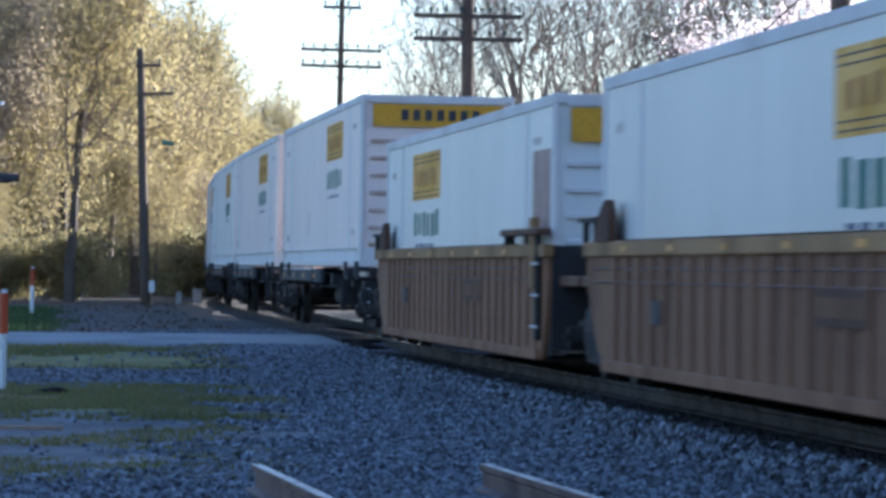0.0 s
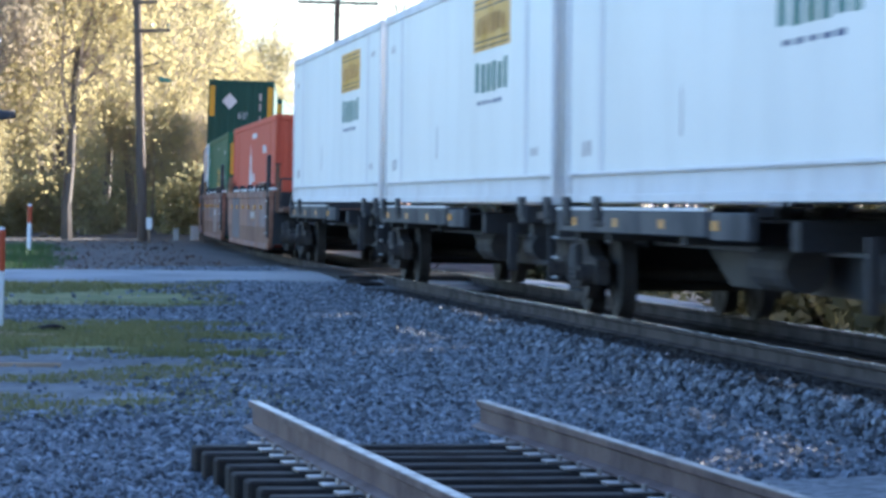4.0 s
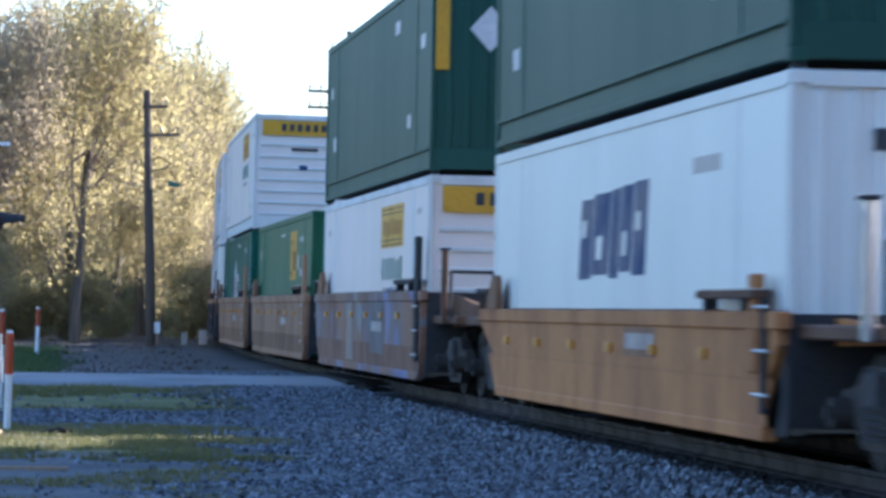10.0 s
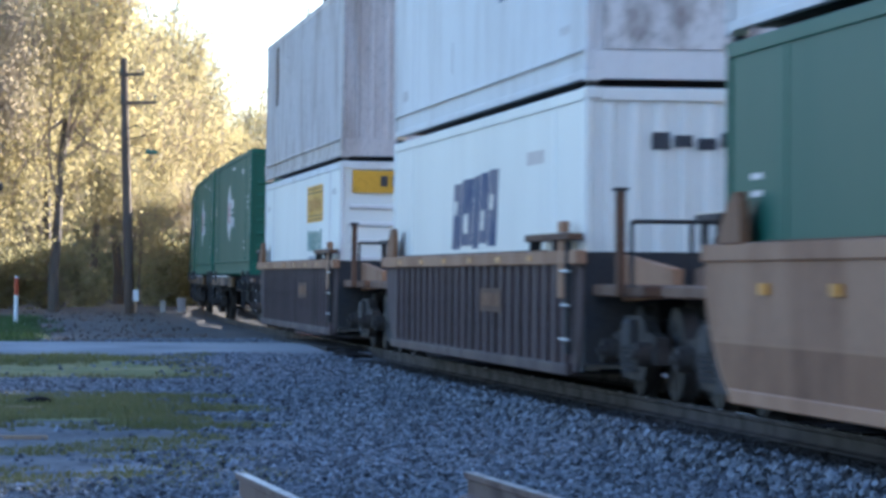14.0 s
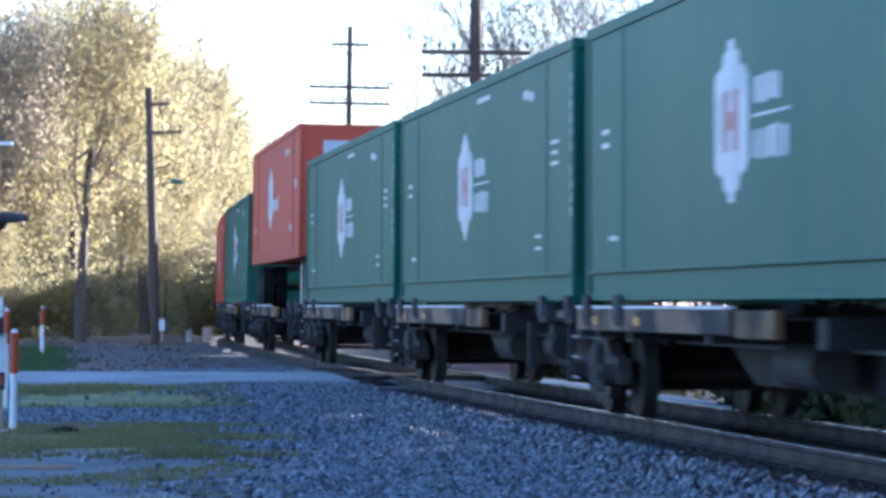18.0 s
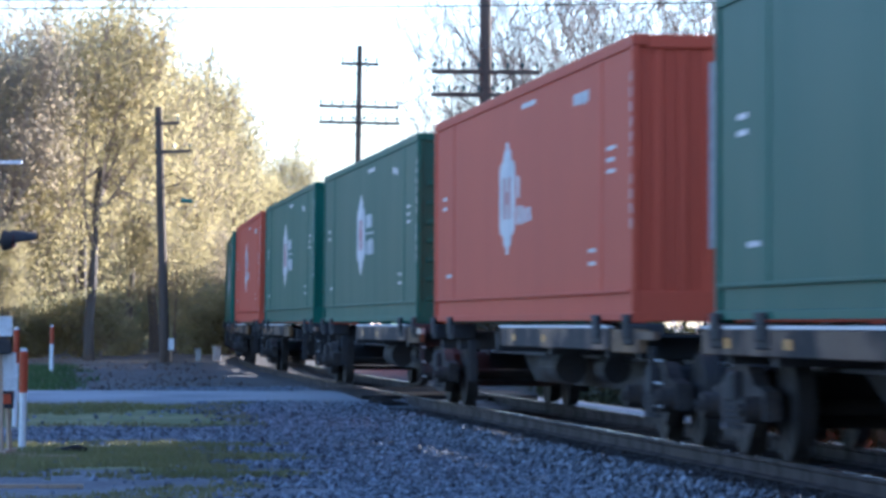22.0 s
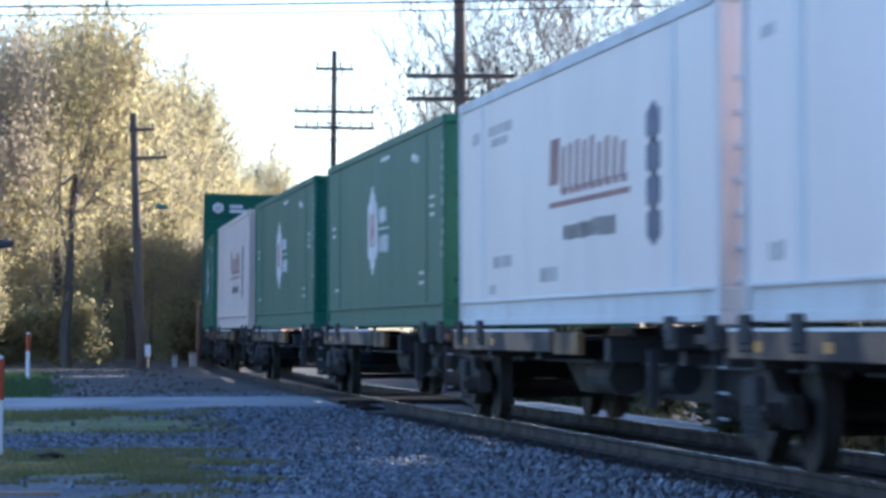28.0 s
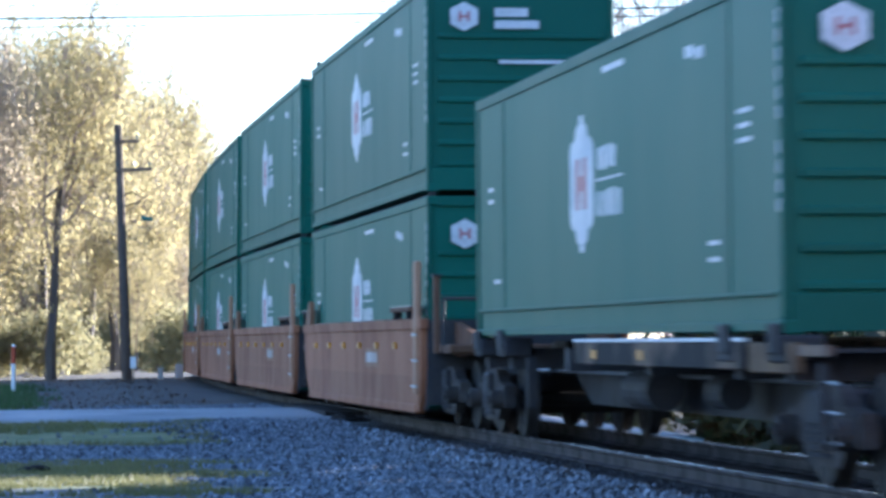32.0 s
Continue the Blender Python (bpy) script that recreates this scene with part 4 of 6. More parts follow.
def spine_car(i, front_gap, rear_gap, brk_front, brk_rear, deck_rear, seed):
    rnd = random.Random(seed)
    car = tagged(new("spine_car"), "low black spine car with worn deck beams carrying a load", "railway car", "cars of the train")
    X = LEN / 2
    xf, xr = X + front_gap / 2, -X - rear_gap / 2
    if brk_front:
        xf -= 0.35
    if brk_rear:
        xr += 0.35
    part("centre_sill", box(B(), xr + 0.15, xf - 0.15, -0.3, 0.3, 0.86, 1.06, 0.02), M_BLACK, car)
    bm = prism(B(), [(xr + 2.6, 0.86), (xf - 2.6, 0.86), (xf - 4.0, 0.42), (xr + 4.0, 0.42)], -0.24, 0.24)
    old = i < 10
    part("fish_belly", bm, M_SILL if old else M_BLACK, car)
    for x in (-7.9, -6.06, -2.2, 2.2, 6.06, 7.9):
        part("cross_bearer", prism(B(), [(x - 0.14, 0.84), (x + 0.14, 0.84), (x + 0.14, 1.08), (x - 0.14, 1.08)], -1.2, 1.2), M_BLACK, car)
    for s in (-1, 1):
        for x in (-7.9, -6.06, 6.06, 7.9):
            part("pedestal", box(B(), x - 0.26, x + 0.26, *sorted((s * 1.32, s * 0.98)), 0.98, 1.198, 0.02), M_BLACK, car)
            part("corner_guide", box(B(), x - 0.18, x + 0.18, *sorted((s * 1.345, s * 1.305)), 1.05, 1.29, 0.01), M_BLACK, car)
        a, b = (-X - 0.55, 0.9) if deck_rear else (-1.2, X + 0.3)
        cut = b - 1.7
        part("deck_beam", box(B(), a, cut, *sorted((s * 1.30, s * 1.2)), 0.92, 1.15, 0.012), M_SILL if old else M_DECKEDGE, car, "dull grey steel deck beam" if old else "rust-worn steel deck beam")
        part("deck_beam", box(B(), cut + 0.15, b, *sorted((s * 1.29, s * 1.2)), 0.90, 1.14, 0.012), M_SILL if old else M_DECKGOLD, car, "grey deck beam end" if old else "dull gold deck beam")
        for k in range(4 if old else 2):
            xk = a + 1.0 + k * (b - a - 2.4) / 3
            part("reflector", box(B(), xk, xk + 0.24, *sorted((s * 1.304, s * 1.28)), 0.985, 1.07), M_REFLECT, car, "small amber reflector")
        # pale strip puts the sky-lit top edge of the beam into the colour
        part("deck_edge", box(B(), a, cut, *sorted((s * 1.308, s * 1.24)), 1.15, 1.18), M_WHITE_OLD, car, "pale strip painted for the sky-lit top edge")
        part("deck_plate", box(B(), a, b, *sorted((s * 1.2, s * 0.35)), 1.06, 1.09), M_BLACK, car)
        x = xf - 0.9
        for z in (0.4, 0.62, 0.84):
            part("grab_iron", rod(B(), (x, s * 1.22, z), (x + 0.4, s * 1.22, z), 0.014, n=6), M_GALV, car)
        part("step_hanger", box(B(), x - 0.04, x + 0.02, *sorted((s * 1.26, s * 1.2)), 0.34, 0.98), M_BLACK, car)
        x = 4.6 if deck_rear else -4.6
        part("hanger", box(B(), x, x + 0.1, *sorted((s * 1.25, s * 1.15)), 0.42, 0.98), M_BLACK, car)
        part("end_plate", box(B(), xf - 1.5, xf - 0.5, *sorted((s * 1.3, s * 1.24)), 1.04, 1.12), M_GALV if s < 0 and rnd.random() < 0.3 else M_DECKEDGE, car)
    x = 6.9 if deck_rear else -6.9
    part("hitch_stand", prism(B(), [(x - 0.8, 1.07), (x + 0.5, 1.07), (x + 0.3, 1.16), (x - 0.5, 1.16)], -0.45, 0.45), M_BLACK, car)
    part("air_reservoir", rod(B(), (-1.2, -0.62, 0.66), (0.2, -0.62, 0.66), 0.2, n=16), M_BLACK, car)
    part("brake_cylinder", rod(B(), (2.6, -0.6, 0.68), (3.3, -0.6, 0.68), 0.16, n=14), M_BLACK, car)
    part("brake_pipe", rod(B(), (xr + 1, -0.42, 0.8), (xf - 1, -0.42, 0.8), 0.022, n=6), M_GALV, car)
    truck(car, xr + (1.6 if brk_rear else 0.0))
    part("centre_plate", box(B(), xr + (1.6 if brk_rear else 0.0) - 0.5, xr + (1.6 if brk_rear else 0.0) + 0.5, -0.4, 0.4, 0.74, 0.9, 0.02), M_BLACK, car)
    if brk_rear:
        coupler(car, xr + 0.1, -1)
    if brk_front:
        truck(car, xf - 1.6)
        coupler(car, xf - 0.1, 1)
    return car


WELL_LOOK = {
    "well_rust": (M_WELLBROWN, M_RUST, "rust-brown smooth-sided well car with paint scrawls"),
    "well_graff": (M_GRAFF, M_RUST, "brown well car covered in purple and grey graffiti"),
    "well_yellow": (M_CAR_YELLOW, M_CAR_YELLOW, "dirty yellow well car"),
    "well_tan": (M_CAR_TAN, M_RUST, "tan-brown smooth-sided well car"),
    "well_brown": (M_RUSTY_RED, M_RUST, "red-brown smooth-sided well car"),
    "ribbed_gold": (M_CAR_BROWN, M_CAR_GOLD, "brown ribbed well car with dull gold top chord"),
    "ribbed_dark": (M_PURPLE, M_CAR_TAN, "dark brown ribbed well car"),
}


# faded paint on single cars: car, material, ends, heights, words
PATCHES = [
    (7, M_BLUEGREY, -6.1, -2.8, 0.34, 1.33, "blue-grey painted-over patch"), (8, M_PALEPATCH, 1.3, 3.6, 0.36, 1.33, "pale primer patch"), (8, M_BLUEGREY, -2.2, -0.3, 0.76, 1.1, "dark blue-grey patch"),
    (9, M_PALEPATCH, 2.6, 5.4, 0.34, 1.33, "pale sprayed patch"), (9, M_MAUVE, -1.6, 0.2, 0.34, 1.33, "mauve sprayed patch"), (11, M_PALEPATCH, -2.4, -1.2, 0.34, 1.33, "pale sprayed patch"),
    (11, M_BLUEGREY, 1.4, 3.4, 0.5, 1.33, "blue-grey sprayed patch"),
]


def well_car(i, look_name, front_gap, rear_gap, brk_front, brk_rear, seed):
    rnd = random.Random(seed)
    skin, trim, label = WELL_LOOK[look_name]
    car = tagged(new("well_car"), label, "railway car", "cars of the train")
    X = LEN / 2
    xf, xr = X + front_gap / 2 - (0.35 if brk_front else 0), -X - rear_gap / 2 + (0.35 if brk_rear else 0)
    ribbed = look_name.startswith("ribbed")
    zt = 1.22 if look_name == "well_yellow" else 1.47
    for s in (-1, 1):
        yo, yi = s * 1.42, s * 1.33
        ys = sorted((yo, yi))
        ol = [(-X - 0.25, zt - 0.14), (-X - 0.25, 1.12), (-X - 0.2, 0.98), (-X - 0.08, 0.78), (-X + 0.12, 0.57), (-X + 0.4, 0.38), (-X + 0.75, 0.22),
              (X - 0.12, 0.22), (X + 0.06, 0.42), (X + 0.16, 0.66), (X + 0.2, 0.95), (X + 0.2, zt - 0.14)]
        if look_name == "well_yellow":
            ol = [(-X - 0.25, zt - 0.14), (-X - 0.25, 1.02), (-X + 1.0, 0.62), (-X + 2.0, 0.24), (X - 1.2, 0.24), (X - 0.2, 0.62), (X + 0.2, 0.95), (X + 0.2, zt - 0.14)]
        deep = {"ribbed_gold": 1.388, "ribbed_dark": 1.36}.get(look_name, 1.41)
        low0 = 1.1 if look_name == "well_yellow" else 0.78
        yp = sorted((s * deep, s * 1.33))
        part("side_sheet", prism(B(), ol, *yp), skin, car)
        for xa, xb in ((-X - 0.2, -X + 1.7), (X - 0.5, X + 0.15)):
            part("inner_plate", box(B(), xa, xb, *sorted((s * 1.328, s * 1.306)), 0.23, zt - 0.16), M_BLACK, car)
        part("top_chord", box(B(), -X - 0.3, X + 0.3, *sorted((s * 1.44, s * 1.325)), zt - 0.15, zt, 0.015), trim if ribbed else skin, car)
        part("chord_edge", box(B(), -6.0, 6.0, *sorted((s * 1.435, s * 1.335)), zt + 0.001, zt + 0.012), M_DECKEDGE, car)
        part("bottom_chord", box(B(), -X + low0, X - 0.3, *sorted((s * 1.43, s * 1.3)), 0.18, 0.3, 0.012), skin, car)
        if ribbed:
            rib = None
            for k in range(24):
                x = -X + 1.35 + k * (2 * X - 1.9) / 23
                m = pose(x, 0, 0)
                if rib is None:
                    rib = part("side_rib", prism(B(), [(-0.09, 0.3), (0.09, 0.3), (0.09, zt - 0.15), (-0.09, zt - 0.15)], *sorted((s * 1.41, s * deep))), skin, car, at=m)
                else:
                    again(rib, m)
        else:
            part("lower_band", prism(B(), [(-X + low0 - 0.16, 0.3), (X - 0.22, 0.3), (X, 0.66), (-X + low0 - 0.66, 0.66)], *sorted((s * 1.413, s * 1.40))), {"well_tan": M_CAR_BROWN, "well_brown": M_RUSTY_RED, "well_yellow": M_CAR_YELLOW}.get(look_name, M_LOWER), car, "darker stained lower side")
            part("weld_ledge", box(B(), -X + low0 - 0.6, X + 0.0, *sorted((s * 1.415, s * 1.405)), 0.66, 0.685), skin, car)
        for k in range(6 if s < 0 else 0):
            x = -6.2 + k * 2.3
            part("reflector", box(B(), x, x + 0.26, *sorted((s * 1.446, s * 1.4)), zt - 0.41 if not ribbed else zt - 0.11, zt - 0.32 if not ribbed else zt - 0.05), M_REFLECT, car, "small amber reflector")
        if look_name == "ribbed_gold":
            for zp in (zt - 0.27, zt - 0.4):
                part("train_line", rod(B(), (-X + 0.2, s * (deep + 0.006), zp), (X - 0.2, s * (deep + 0.006), zp), 0.012, n=6), M_RAIL_LIGHT, car, "thin dull pipe along the side")
            part("stencil_square", box(B(), -4.7, -4.3, *sorted((s * 1.425, s * 1.4)), zt - 0.78, zt - 0.56), M_INK, car, "small dark square")
        pl = part("number_plate", box(B(), 1.6, 3.2, *sorted((s * 1.416, s * 1.408)), 0.78, 1.06), M_CAR_TAN if not ribbed else M_RUST, car, "stencilled panel")
        for k in range(5):
            part("stencil_bar", box(B(), 1.68 + k * 0.3, 1.9 + k * 0.3, *sorted((s * 1.42, s * 1.414)), 0.85, 1.0), M_TAN if not ribbed else M_CAR_BROWN, pl)
        # fittings at the ends
        tall = M_CAR_TAN if look_name in ("well_tan", "well_brown") else M_BLACK
        if not ribbed and look_name != "well_yellow":
            part("guide_post", box(B(), X - 0.34, X + 0.02, *sorted((s * 1.46, s * 1.38)), 0.45, zt + 0.78, 0.02), tall, car)
        else:
            part("guide_post", box(B(), X - 0.75, X - 0.5, *sorted((s * 1.45, s * 1.36)), zt - 0.5, zt + 0.3, 0.015), trim, car)
            part("guide_post", box(B(), X - 0.25, X - 0.13, *sorted((s * 1.46, s * 1.4)), 0.4, zt + 0.1, 0.01), M_BLACK, car)
        # pale plate brightens the walkway top as the sky lights it
        part("walkway_top", box(B(), X - 2.58, X - 0.4, *sorted((s * 1.49, s * 1.35)), zt + 0.171, zt + 0.182), M_GALV, car, "pale plate standing for the sky-lit top")
        part("walkway", box(B(), X - 2.6, X - 0.36 if not ribbed else X + 0.2, *sorted((s * 1.5, s * 1.34)), zt + 0.1, zt + 0.17, 0.01), M_RUST if look_name != "well_graff" else M_BLACK, car)
        for x in (X - 2.4, X - 0.9):
            part("walkway_bracket", box(B(), x, x + 0.1, *sorted((s * 1.48, s * 1.36)), zt, zt + 0.1), M_BLACK, car)
        ol = [(-X + 0.9 + a, zt + b) for a, b in ((-0.5, 0), (-0.38, 0.14), (-0.16, 0.3), (0.06, 0.4), (0.22, 0.41), (0.32, 0.33), (0.36, 0.18), (0.36, 0))]
        part("corner_guide", prism(B(), ol, *sorted((s * 1.45, s * 1.37))), M_CAR_BROWN if look_name != "ribbed_gold" else M_RUST, car, "rounded rusty container guide")
        for z in (0.55, 0.9, 1.25):
            part("grab_iron", rod(B(), (X - 0.45, s * 1.46, z), (X + 0.05, s * 1.46, z), 0.016, n=6), M_GALV, car)
        for e, xe in ((1, xf), (-1, xr)):
            part("end_web", prism(B(), [(e * (X + 0.2), 0.95), (e * (X + 0.2), zt - 0.05), (xe - e * 0.15, zt - 0.2), (xe - e * 0.15, 1.0)], *sorted((s * 0.95, s * 0.85))), trim if ribbed or (brk_front if e > 0 else brk_rear) else M_BLACK, car)
    for e, xe in ((1, xf), (-1, xr)):
        part("bulkhead", box(B(), *sorted((e * (X + 0.12), e * (X + 0.22))), -1.33, 1.33, 0.3, zt - 0.02), M_BLACK, car)
        part("end_platform", box(B(), *sorted((e * (X + 0.22), xe - e * 0.1)), -1.25, 1.25, 1.0, 1.12, 0.02), M_RUST if ribbed or (brk_front if e > 0 else brk_rear) else M_BLACK, car)
        part("draft_sill", box(B(), *sorted((e * (X + 0.2), xe - e * 0.05)), -0.3, 0.3, 0.78, 1.0, 0.02), M_BLACK, car)
    if brk_front:
        for y in (-1.28, -0.7):
            part("rail_post", rod(B(), (xf - 0.5, y, 1.1), (xf - 0.5, y, 1.72), 0.022, n=8), M_BLACK, car)
        part("end_rail", rod(B(), (xf - 0.5, -1.28, 1.72), (xf - 0.5, 0.7, 1.72), 0.022, n=8), M_BLACK, car)
        part("ladder_post", box(B(), xf - 0.95, xf - 0.83, -1.36, -1.28, 1.0, 2.02, 0.01), M_GALV if look_name == "well_yellow" else M_RUST, car)
        part("post_cap", box(B(), xf - 1.02, xf - 0.76, -1.38, -1.26, 2.02, 2.05), M_BLACK, car)
        bw = rod(B(), (xf - 0.46, -0.3, 1.5), (xf - 0.43, -0.3, 1.5), 0.03, n=8)
        for k in range(16):
            a, b = k * math.tau / 16, (k + 1) * math.tau / 16
            rod(bw, (xf - 0.45, -0.3 + 0.2 * math.cos(a), 1.5 + 0.2 * math.sin(a)), (xf - 0.45, -0.3 + 0.2 * math.cos(b), 1.5 + 0.2 * math.sin(b)), 0.014, n=5)
            if k % 4 == 0:
                rod(bw, (xf - 0.45, -0.3, 1.5), (xf - 0.45, -0.3 + 0.2 * math.cos(a), 1.5 + 0.2 * math.sin(a)), 0.01, n=4)
        part("brake_wheel", bw, M_BLACK, car)
    part("rear_shelf", box(B(), -X - 0.55, -X + 0.45, -1.44, -1.0, zt + 0.2, zt + 0.25), M_BLACK, car)
    for x in (-X - 0.4, -X + 0.2):
        part("shelf_leg", box(B(), x, x + 0.07, -1.42, -1.36, zt - 0.1, zt + 0.2), M_BLACK, car)
    # same pale cover for the sky-lit top of the shelf
    part("shelf_top", box(B(), -X - 0.54, -X + 0.44, -1.43, -1.01, zt + 0.251, zt + 0.26), M_GALV, car, "pale plate standing for the sky-lit top")
    for look_i, mt, x0, x1, z0, z1, words in PATCHES:
        if look_i == i:
            part("paint_patch", prism(B(), [(x0, z0), (x1, z0), (x1 - 0.15, z1), (x0 + 0.2, z1)], -1.4165, -1.405), mt, car, words)
    if look_name == "well_rust":
        for k in range(5):
            x = -5.6 + k * 3.1
            # pale strips paint the lit stretches of the chord's top edge
            bm = box(B(), x + 0.35, x + 2.7, -1.43, -1.34, zt + 0.013, zt + 0.06, 0.01)
            part("chord_strip", bm, M_WHITE_OLD, car, "pale strip painted for the lit chord edge")
            part("tie_down", rod(B(), (x, -1.44, zt + 0.05), (x, -1.3, zt + 0.05), 0.11, n=12), M_BLACK, car, "black tie-down roller")
    for k in range(5):
        x = -6.4 + k * 3.2
        part("floor_beam", box(B(), x - 0.2, x + 0.2, -1.33, 1.33, 0.17, 0.235), M_BLACK, car)
    truck(car, xr + (1.5 if brk_rear else 0.0))
    if brk_rear:
        coupler(car, xr + 0.1, -1)
    if brk_front:
        truck(car, xf - 1.5)
        coupler(car, xf - 0.1, 1)
    return car


MOVERS = []        # thing, place of its centre along the line at the start, height


def build_train():
    protos, cars = {}, {}
    for i, (p, car, low, up) in enumerate(TRAIN):
        gf = p - TRAIN[i - 1][0] - LEN if i else 3.1
        gr = TRAIN[i + 1][0] - p - LEN if i < len(TRAIN) - 1 else 1.8
        gf, gr = max(gf, 0.8), max(gr, 0.8)
        bf, br = (i - 1) in BREAKS, i in BREAKS
        mid = p + LEN / 2
        if car.startswith("spine"):
            c = spine_car(i, gf, gr, bf, br, car == "spine", 100 + i)
        else:
            c = well_car(i, car, gf, gr, bf, br, 200 + i)
        MOVERS.append((c, mid, 0.0))
        if up:
            for x in (-LEN / 2 + 0.1, LEN / 2 - 0.1):
                for y in (-HALF + 0.09, HALF - 0.09):
                    part("box_connector", box(B(), x - 0.06, x + 0.06, y - 0.05, y + 0.05, Z_UPPER - 0.061, Z_UPPER + 0.002, 0.01), M_BLACK, c, "black twist lock between the boxes")
        for kind, z in ((low, Z_SPINE if car.startswith("spine") else Z_WELL), (up, Z_UPPER)):
            if kind is None:
                continue
            if kind == "trailer":
                ob, z = build_trailer(), 1.095
            elif kind in protos:
                ob = copy_thing(protos[kind], Matrix.Identity(4))
            else:
                ob = protos[kind] = build_container(kind, 7 + i)
            MOVERS.append((ob, mid, z))


build_train()


def place_on_line(s, z):
    """The pose of a car whose middle is at s: it stands on the chord between its trucks."""
    a, b = beside(s - 7.0, 0), beside(s + 7.0, 0)
    m = (a + b) / 2
    lean = -0.016 * min(115.0, max(0.0, s))         # the outer rail is raised in the curve
    turn = math.degrees(math.atan2(a.y - b.y, a.x - b.x))
    return pose(m.x, m.y, 0, 0, 0, turn) @ pose(0, 0, 0, lean, 0, 0) @ pose(0, 0, z)


def motions():
    step = [k * 1.0 for k in range(33)]
    for ob, mid, z in MOVERS:
        walk(ob, [(t, place_on_line(mid - travelled(t), z)) for t in step])
    home = {ob: mid for ob, mid, z in MOVERS}
    for w, car, x in WHEELSETS:
        base = w.matrix_basis.translation.copy()
        rows, last = [], None
        for k in range(32 * FPS + 1):
            t = k / FPS
            s = home[car] - x - travelled(t)
            inside = -18 < s < 75
            if inside or k in (0, 32 * FPS):
                ang = travelled(t) / WHEEL_R
                if not inside:
                    ang = None
                rows.append((t, ang))
        turned = [a for t, a in rows if a is not None]
        if not turned:
            continue
        first, final = turned[0], turned[-1]
        out = []
        for n, (t, a) in enumerate(rows):
            a = a if a is not None else (first if n == 0 else final)
            out.append((t, Matrix.Translation(base) @ Matrix.Rotation(a, 4, "Y")))
        walk(w, out)



# ---- ties of the main track ----
def build_ties():
    tie = part("tie", box(B(), -1.3, 1.3, -0.115, 0.115, -0.355, -0.178, 0.012), M_TIE, track)
    first = True
    for k in range(300):
        s = -24 + k * 0.53
        x, y, th = on_line(s)
        m = pose(x, y, 0.006 * math.sin(k * 2.3), 0, 0, -math.degrees(th) + 1.2 * math.sin(k * 1.7))
        if first:
            tie.matrix_basis, first = m, False
        else:
            again(tie, m)


build_ties()


# ---- loose stones, grass ----
def stones(name, n, area, size, label, material, lift=0.0):
    """Many small angular stones; area(rng, n) gives x, y, z."""
    rng = np.random.default_rng(7)
    c = area(rng, n)
    n = len(c)
    cube = np.array([(-1, -1, -1), (1, -1, -1), (1, 1, -1), (-1, 1, -1), (-1, -1, 1), (1, -1, 1), (1, 1, 1), (-1, 1, 1)], float) * 0.62
    v = cube[None] * (1 + 0.9 * (rng.random((n, 8, 3)) - 0.5))
    sc = size[0] + (size[1] - size[0]) * rng.random((n, 1, 1)) ** 1.8
    v = v * sc * np.array([1, 1, 0.75])
    q = rng.normal(size=(n, 4))
    q /= np.linalg.norm(q, axis=1, keepdims=True)
    w, x, y, z = q.T
    R = np.stack([1 - 2 * (y * y + z * z), 2 * (x * y - z * w), 2 * (x * z + y * w), 2 * (x * y + z * w), 1 - 2 * (x * x + z * z), 2 * (y * z - x * w), 2 * (x * z - y * w), 2 * (y * z + x * w), 1 - 2 * (x * x + y * y)], 1).reshape(n, 3, 3)
    v = np.einsum("nij,nkj->nki", R, v) + c[:, None]
    f = np.array([(3, 2, 1, 0), (4, 5, 6, 7), (0, 1, 5, 4), (1, 2, 6, 5), (2, 3, 7, 6), (3, 0, 4, 7)])
    faces = (f[None] + 8 * np.arange(n)[:, None, None]).reshape(-1, 4)
    ob = raw(name, v.reshape(-1, 3), faces, material)
    return tagged(ob, label, "gravel", kind="stuff")


def bed_z(d):
    return np.interp(d, [-4.6, -3.3, -2.1, -1.7, -1.48, -1.38, -0.9], [-0.52, -0.465, -0.41, -0.385, -0.225, -0.19, -0.2])


def shoulder(rng, n):
    s = -19 + 52 * rng.random(n)
    d = -7.4 + 6.3 * rng.random(n) ** 0.82
    yy = P0[1] + s * math.cos(TH0)
    lim = -3.9 - 2.6 * np.clip((37 - yy) / 9, 0, 1) + 0.5 * np.sin(yy * 1.3) + 0.3 * np.sin(yy * 4.1)
    keep = (rng.random(n) < np.clip((d - lim + 0.7) / 1.0, 0.02, 1)) & (d < -1.33 + 0.05 * np.sin(yy * 5.3))
    s, d = s[keep], d[keep]
    x = P0[0] + s * math.sin(TH0) + d * math.cos(TH0)
    y = P0[1] + s * math.cos(TH0) - d * math.sin(TH0)
    g = np.array([ground_z(a, b) for a, b in zip(x, y)])
    z = np.maximum(np.where(d > -4.6, bed_z(d), -9), g) + 0.008
    return np.stack([x, y, z], 1)


def strip(rng, n):
    y = 48.4 + 4.4 * rng.random(n)
    x = -6.5 + 4.8 * rng.random(n)
    z = np.array([ground_z(a, b) for a, b in zip(x, y)]) + 0.004
    return np.stack([x, y, z], 1)


def near_patch(rng, n):
    y = 19.5 + 8.0 * rng.random(n) ** 1.25
    x = -3.4 + 5.4 * rng.random(n)
    z = np.array([ground_z(a, b) for a, b in zip(x, y)]) + 0.005
    return np.stack([x, y, z], 1)


stones("ballast_stones", 96000, shoulder, (0.015, 0.05), "loose grey crushed ballast stones beside the rail", M_STONE)
